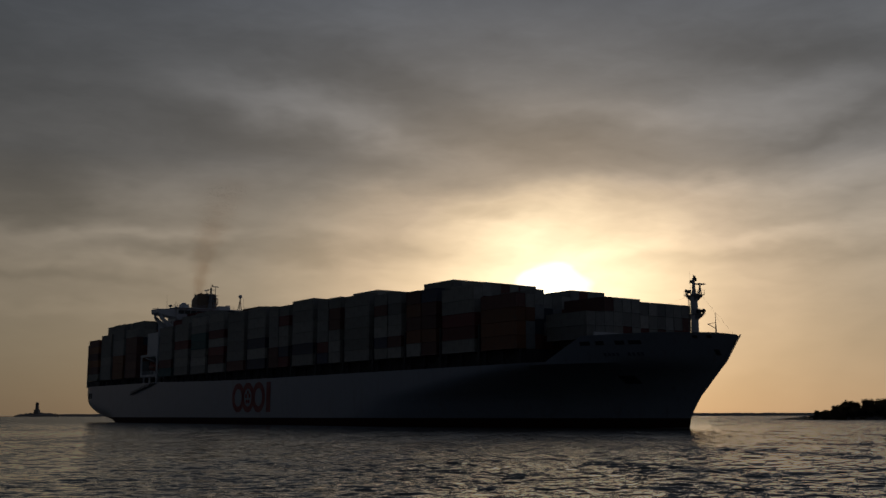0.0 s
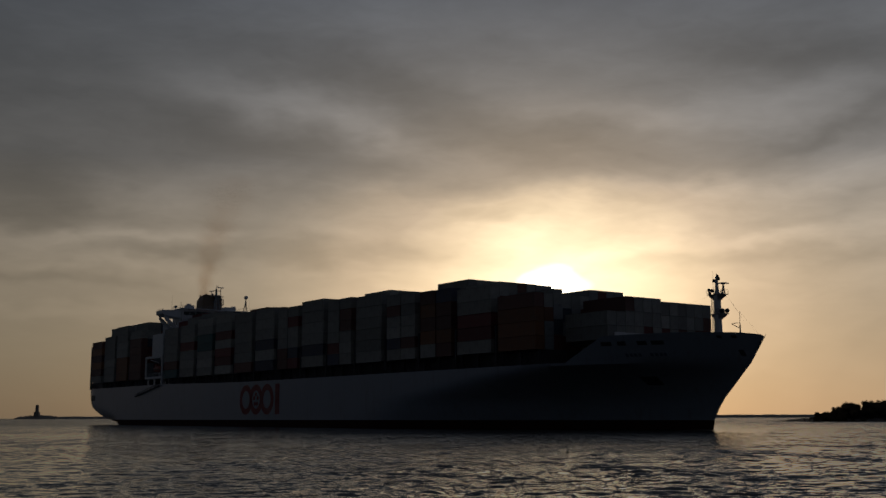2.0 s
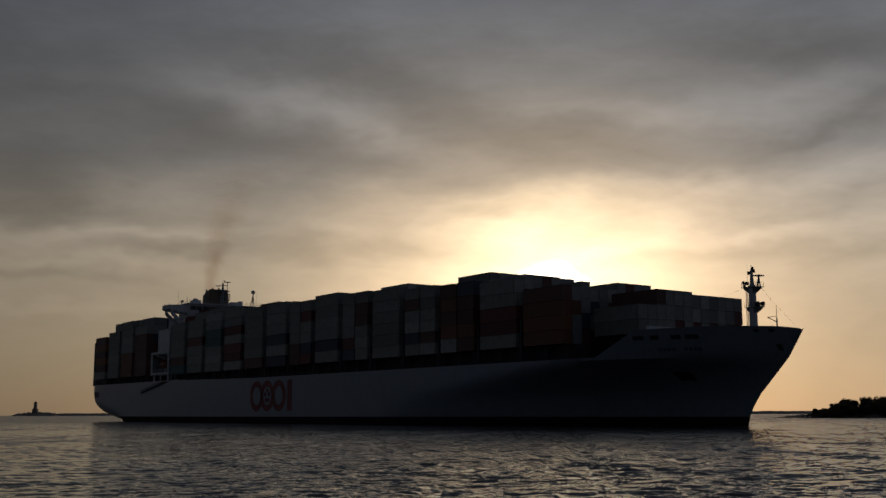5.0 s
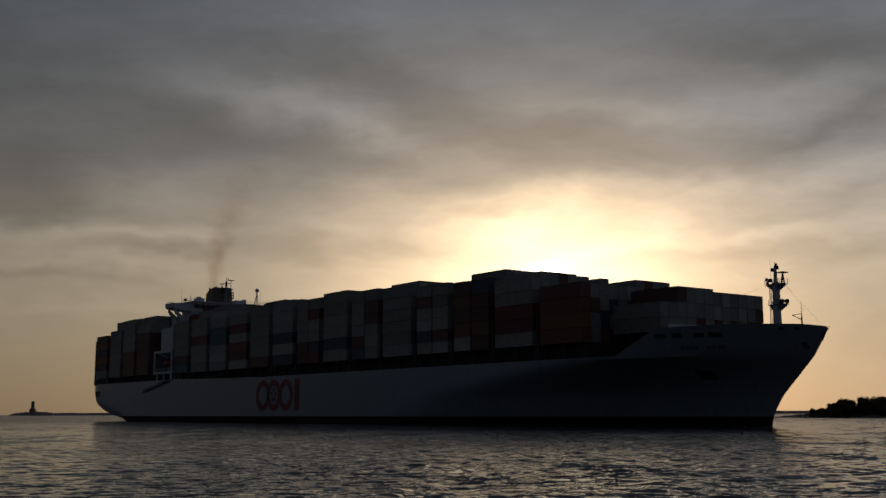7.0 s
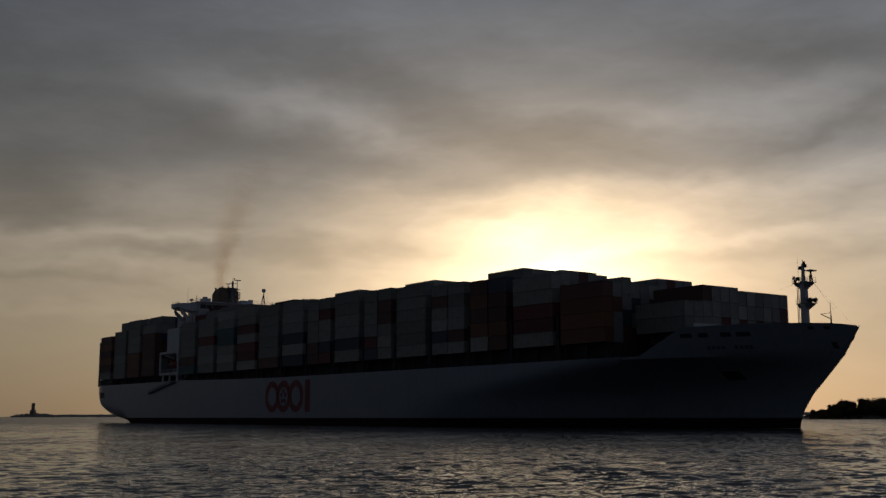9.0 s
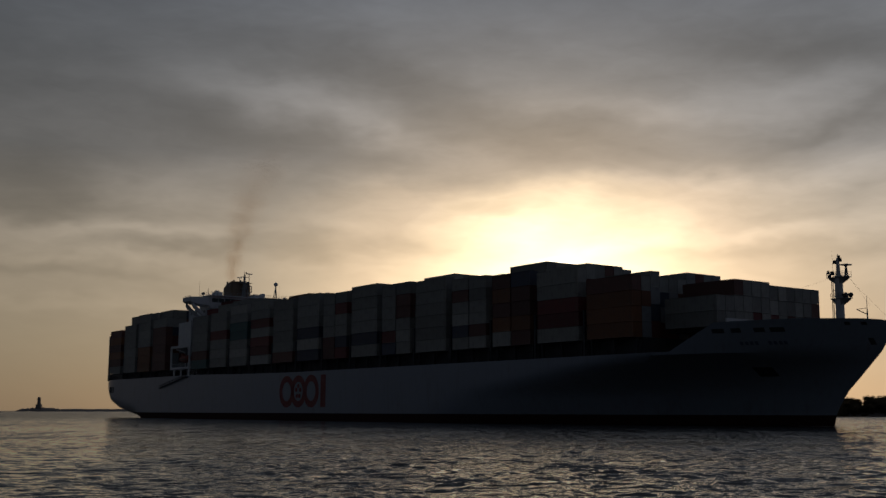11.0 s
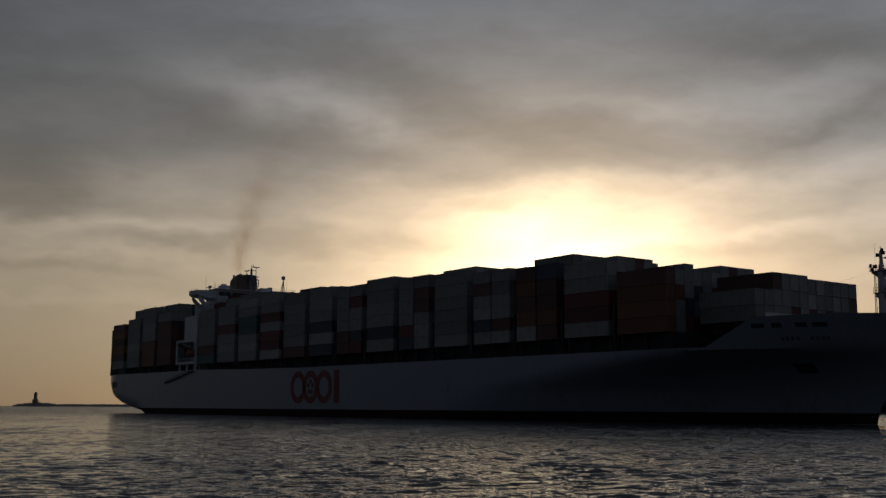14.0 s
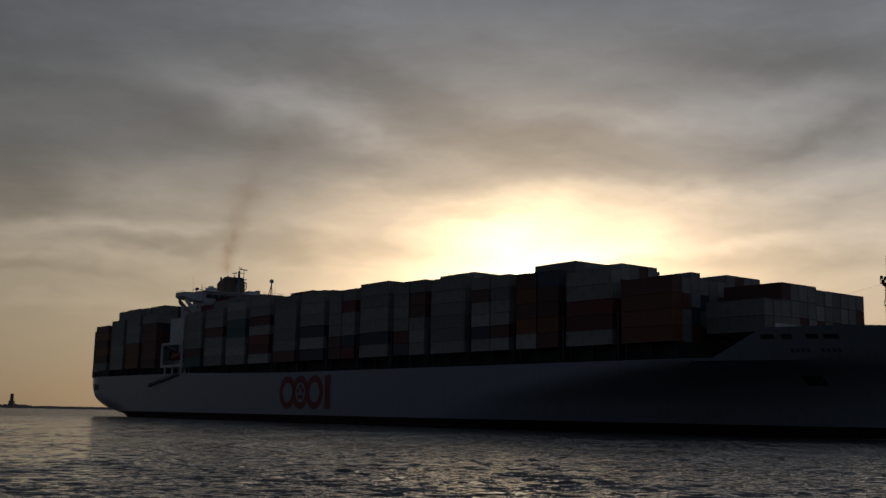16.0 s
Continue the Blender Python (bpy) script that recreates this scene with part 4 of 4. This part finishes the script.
def crest():
    """The water heaped up along the bow and trailing away on both sides."""
    bm = bmesh.new()
    for s in (-1, 1):
        rows = []
        for k in range(34):
            u = k / 33
            x = 311.2 - 62 * u
            y = s * (0.1 + 24.0 * u + 3.0 * u * u)
            h = 0.45 * min(1.0, u * 7) * (1 - u) ** 0.8 * (0.75 + 0.25 * math.sin(k * 1.7 + s))
            w = 0.5 + 2.0 * u
            rows.append([bm.verts.new((x - 0.3 * q, y + q * w * s, h * g - 0.12)) for q, g in ((-1.0, 0.0), (-0.45, 0.5), (0.0, 1.0), (0.45, 0.45), (1.0, 0.0))])
        for a, c in zip(rows, rows[1:]):
            for q in range(4):
                bm.faces.new((a[q], c[q], c[q + 1], a[q + 1]))
    bmesh.ops.recalc_face_normals(bm, faces=bm.faces)
    for f in bm.faces:
        if f.normal.z < 0:
            f.normal_flip()
    return tagged(finish("bow_wave_crest", bm, WATER, None, True), "low smooth crest of water spreading from the stem", "bow wave", kind="stuff")


crests = crest()

# ---- exhaust haze, in rigid puffs ----
PUFFS = []


def smoke():
    """Torn veils: two bowed sheets crossing each other."""
    rng3 = random.Random(8)
    for k in range(9):
        bm = bmesh.new()
        for turn in (22 + rng3.uniform(-8, 8), 88 + rng3.uniform(-8, 8)):
            m = pose(0, 0, 0, 0, 0, turn)
            n = 10
            grid = []
            for i in range(n + 1):
                for q in range(n + 1):
                    x, z = i / n * 2 - 1, q / n * 2 - 1
                    bow = 0.22 * noise.noise(Vector((x * 1.3, z * 1.3, k + turn)))
                    grid.append(bm.verts.new(m @ Vector((x, bow, z))))
            for i in range(n):
                for q in range(n):
                    if (i + 0.5 - n / 2) ** 2 + (q + 0.5 - n / 2) ** 2 < (n / 2) ** 2:
                        bm.faces.new((grid[i * (n + 1) + q], grid[(i + 1) * (n + 1) + q], grid[(i + 1) * (n + 1) + q + 1], grid[i * (n + 1) + q + 1]))
        bmesh.ops.delete(bm, geom=[v for v in bm.verts if not v.link_faces], context="VERTS")
        ob = finish("smoke_puff", bm, SMOKE, None, True)
        ob.visible_shadow = False
        fade = max(0.15, 1.0 - 0.095 * k)
        wide, tall = 4.0 + 1.0 * k + 0.12 * k * k, 5.0
        ob.data.transform(Matrix.Diagonal((wide, wide, tall, 1)))
        ob.color = (fade, 1 / wide, 1 / tall, 1)
        PUFFS.append((tagged(ob, "thin brown exhaust haze over the funnel", "smoke", group="exhaust plume", kind="stuff"), k))


smoke()

# ---- far shores ----
def heap(name, x0, x1, y0, y1, profile, mat, label, category, step=4.0, seed=1, rough=0.5):
    """A low bank of stones or soil along x; profile gives its height along the way."""
    rngh = random.Random(seed)
    bm = bmesh.new()
    n = max(3, int((x1 - x0) / step))
    rows = []
    for k in range(n + 1):
        u = k / n
        h = float(np.interp(u, [p[0] for p in profile], [p[1] for p in profile]))
        x = x0 + (x1 - x0) * u
        row = []
        for v, f in ((0, -0.4), (0.15, 0.45), (0.35, 0.9), (0.5, 1.0), (0.65, 0.9), (0.85, 0.45), (1, -0.4)):
            z = h * f if f > 0 else -0.6
            row.append(bm.verts.new((x + rngh.uniform(-1, 1) * step * 0.3, y0 + (y1 - y0) * v, z + (rngh.uniform(-rough, rough) if f > 0 else 0))))
        rows.append(row)
    for a, c in zip(rows, rows[1:]):
        for q in range(6):
            bm.faces.new((a[q], c[q], c[q + 1], a[q + 1]))
    bm.faces.new(rows[0])
    bm.faces.new(rows[-1][::-1])
    return tagged(finish(name, bm, mat), label, category, kind="structure")


FAR = 2500.0
AX = 0.000513 * FAR
heap("ground_islet", -758 * AX, -684 * AX, FAR - 20, FAR + 20, ((0, 1.5), (0.08, 5.5), (0.3, 7.6), (0.6, 9.0), (0.8, 7.6), (1, 5.5)), ROCK, "low rocky islet under the beacon tower", "islet", 2.2, 2, 1.3)
heap("ground_breakwater", -690 * AX, 900 * AX, FAR + 10, FAR + 60, ((0, 5.8), (0.2, 6.2), (0.55, 6.2), (0.75, 6.6), (0.84, 7.2), (0.9, 6.3), (1, 6.0)), ROCK, "long low stone breakwater on the horizon", "breakwater", 7.0, 3, 0.7)


def tower():
    x, y = -719.5 * AX, FAR - 4
    t = thing("beacon_tower", pose(x, y, 5.5), "dark stone beacon tower on a stepped base on a rocky islet", "lighthouse")
    part("base", boxes((-6.2, 6.2, -6, 6, -1, 4.0), (-5.4, 5.4, -5.2, 5.2, 4.0, 10.5), bevel=0.2), TOWER, t)
    part("shaft", rods(((0, 0, 10.5), (0, 0, 21.5), 4.2, 3.5, 12), ((0, 0, 21.3), (0, 0, 22.2), 4.5, 4.5, 12)), TOWER, t)
    part("lantern", rods(((0, 0, 22.2), (0, 0, 25.6), 3.6, 3.5, 12), ((0, 0, 25.6), (0, 0, 27.2), 3.9, 0.6, 12)), TOWER, t)
    for k in range(2):
        part("window", boxes((-0.6, 0.6, -5.6 + 1.2 * k, -5.4 + 1.2 * k, 6.5 + 6 * k, 8.3 + 6 * k)), GLASS, t)


tower()

NEAR = 540.0
BX = 0.000513 * NEAR
heap("ground_shore", 645 * BX, 980 * BX, NEAR - 6, NEAR + 60, ((0, 0.3), (0.03, 0.8), (0.10, 1.7), (0.20, 2.3), (0.26, 4.0), (0.33, 5.2), (0.45, 6.0), (1, 6.5)), SOIL, "low dark earthen bank with scrub", "shore", 2.0, 4, 0.3)


def make_tree(height, spread, seed):
    r = random.Random(seed)
    t = thing("tree", pose(0, 0, 0), "dark rounded shoreline tree in silhouette", "tree", "shoreline trees")
    rr = []
    rr.append(((0, 0, -0.3), (0.1, 0, height * 0.5), 0.22, 0.13, 7))
    clumps = []
    for k in range(9):
        a = r.uniform(0, 6.28)
        d = spread * r.uniform(0.3, 0.8)
        p = (d * math.cos(a), d * math.sin(a), height * r.uniform(0.12, 0.85))
        rr.append(((0.05, 0, height * r.uniform(0.2, 0.5)), p, 0.09, 0.03, 5))
        clumps.append((p, r.uniform(0.3, 0.52) * spread))
    part("trunk", rods(*rr), BARK, t)
    bm = bmesh.new()
    for p, s in clumps:
        for q in range(150):
            d = Vector((r.gauss(0, 1), r.gauss(0, 1), r.gauss(0, 0.75)))
            d = d.normalized() * s * r.random() ** 0.4
            c = Vector(p) + d
            w = r.uniform(0.2, 0.42)
            m = Matrix.Translation(c) @ pose(0, 0, 0, r.uniform(0, 360), r.uniform(0, 360), r.uniform(0, 360))
            vs = [bm.verts.new(m @ Vector(v)) for v in ((-w, 0, 0), (0, -w * 0.6, w * 0.2), (w, 0, 0), (0, w * 0.6, w * 0.2))]
            bm.faces.new(vs)
    part("crown", bm, LEAF, t)
    return t


def bank_z(x, y):
    h = float(np.interp((x / BX - 645) / 335, (0, 0.03, 0.10, 0.20, 0.26, 0.33, 0.45, 1), (0.3, 0.8, 1.7, 2.3, 4.0, 5.2, 6.0, 6.5)))
    return h * float(np.interp((y - NEAR + 6) / 66, (0, 0.15, 0.35, 0.5, 0.65), (-0.1, 0.45, 0.9, 1.0, 0.9))) - 0.7


rt = random.Random(21)
kinds = [make_tree(h, s, 30 + k) for k, (h, s) in enumerate(((3.4, 2.2), (4.8, 2.8), (6.4, 3.6), (4.2, 3.2)))]
spots = []
for k in range(130):
    px = 668 + 300 * (k / 129) + rt.uniform(-4, 4)
    want = float(np.interp(px, (663, 674, 690, 722, 732, 775, 790, 980), (0.8, 1.5, 3.2, 3.4, 4.6, 4.6, 6.0, 6.2)))
    spots.append((px * BX, NEAR + rt.uniform(0, 30), want))
for k in range(70):
    px = 660 + 320 * (k / 69) + rt.uniform(-3, 3)
    spots.append((px * BX, NEAR + rt.uniform(-2, 8), rt.uniform(1.5, 2.6) * min(1.0, 0.35 + (px - 655) / 40)))
spots = spots[58:62] + spots[:58] + spots[62:]      # the four full-grown patterns stand on the rise
for k, (x, y, want) in enumerate(spots):
    src = min(range(4), key=lambda q: abs((3.4, 4.8, 6.4, 4.2)[q] - want) + rt.uniform(0, 1.0))
    size = want / (3.4, 4.8, 6.4, 4.2)[src] * rt.uniform(0.85, 1.15)
    place = Matrix.Translation((x, y, bank_z(x, y))) @ pose(0, 0, 0, 0, 0, rt.uniform(0, 360)) @ Matrix.Diagonal((size, size, size, 1))
    if k < 4:
        kinds[k].matrix_basis = Matrix.Translation((x, y, bank_z(x, y))) @ pose(0, 0, 0, 0, 0, 40 * k)
    else:
        c = copy_thing(kinds[src], Matrix.Translation((x, y, bank_z(x, y))) @ pose(0, 0, 0, 0, 0, rt.uniform(0, 360)))
        c.scale = (size, size, size)

pier = thing("pier", pose(632 * BX, NEAR - 6, 0), "small dark timber pier on piles at the shore's tip", "pier")
part("pier_deck", boxes((2.0, 9.0, -0.8, 0.8, 1.25, 1.42), bevel=0.03), WOOD, pier)
for k in range(4):
    for y in (-0.6, 0.6):
        part("pile", rods(((0.6 + k * 2.2, y, -1.0), (0.6 + k * 2.2, y, (1.1, 1.9, 1.7, 1.25)[k]), 0.16)), WOOD, pier)
part("dock_box", boxes((3.2, 4.2, -0.5, 0.5, 1.42, 2.2), bevel=0.05), WOOD, pier)
mark = thing("channel_marker", pose(489 * 0.000513 * 460, 460, 0), "thin dark marker pole standing in the water", "marker pole")
part("pole", rods(((0, 0, -1.5), (0, 0, 2.9), 0.07)), WOOD, mark)
part("topmark", boxes((-0.22, 0.22, -0.05, 0.05, 2.5, 2.95)), DARK, mark)


# ---- motion ----
def motions():
    rows = []
    for k in range(17):
        t = float(k)
        s = 2.7285 * t + 0.5 * 0.0085 * t * t
        mid, now = -0.955505 + 0.00065932 * t, -0.955505 + 0.00131865 * t
        ox, oy = -38.752 + s * math.cos(mid), 336.987 + s * math.sin(mid)
        rows.append((t, pose(ox, oy, 0, 0, 0, math.degrees(now)) @ pose(-160, 0, 0)))
    walk(ship, rows)
    walk(wave, rows)
    walk(crests, rows)
    for puff, k in PUFFS:
        # each puff rises from the funnel's mouth, is carried aft of the ship, and lags behind it
        walk(puff, [(t, m @ pose(64.6 + 0.15 * (k + 0.07 * t) ** 1.8, 0.2 + 0.21 * (k + 0.07 * t) ** 1.8, 48.0 + 5.4 * k + 0.3 * t, 0, 0, 1.5 * t * (1 if k % 2 else -1))) for t, m in rows])
    walk(water, [(0.0, pose(0, 0, 0)), (8.0, pose(-2.0, -5.0, 0)), (16.0, pose(-4.0, -10.0, 0))])


motions()
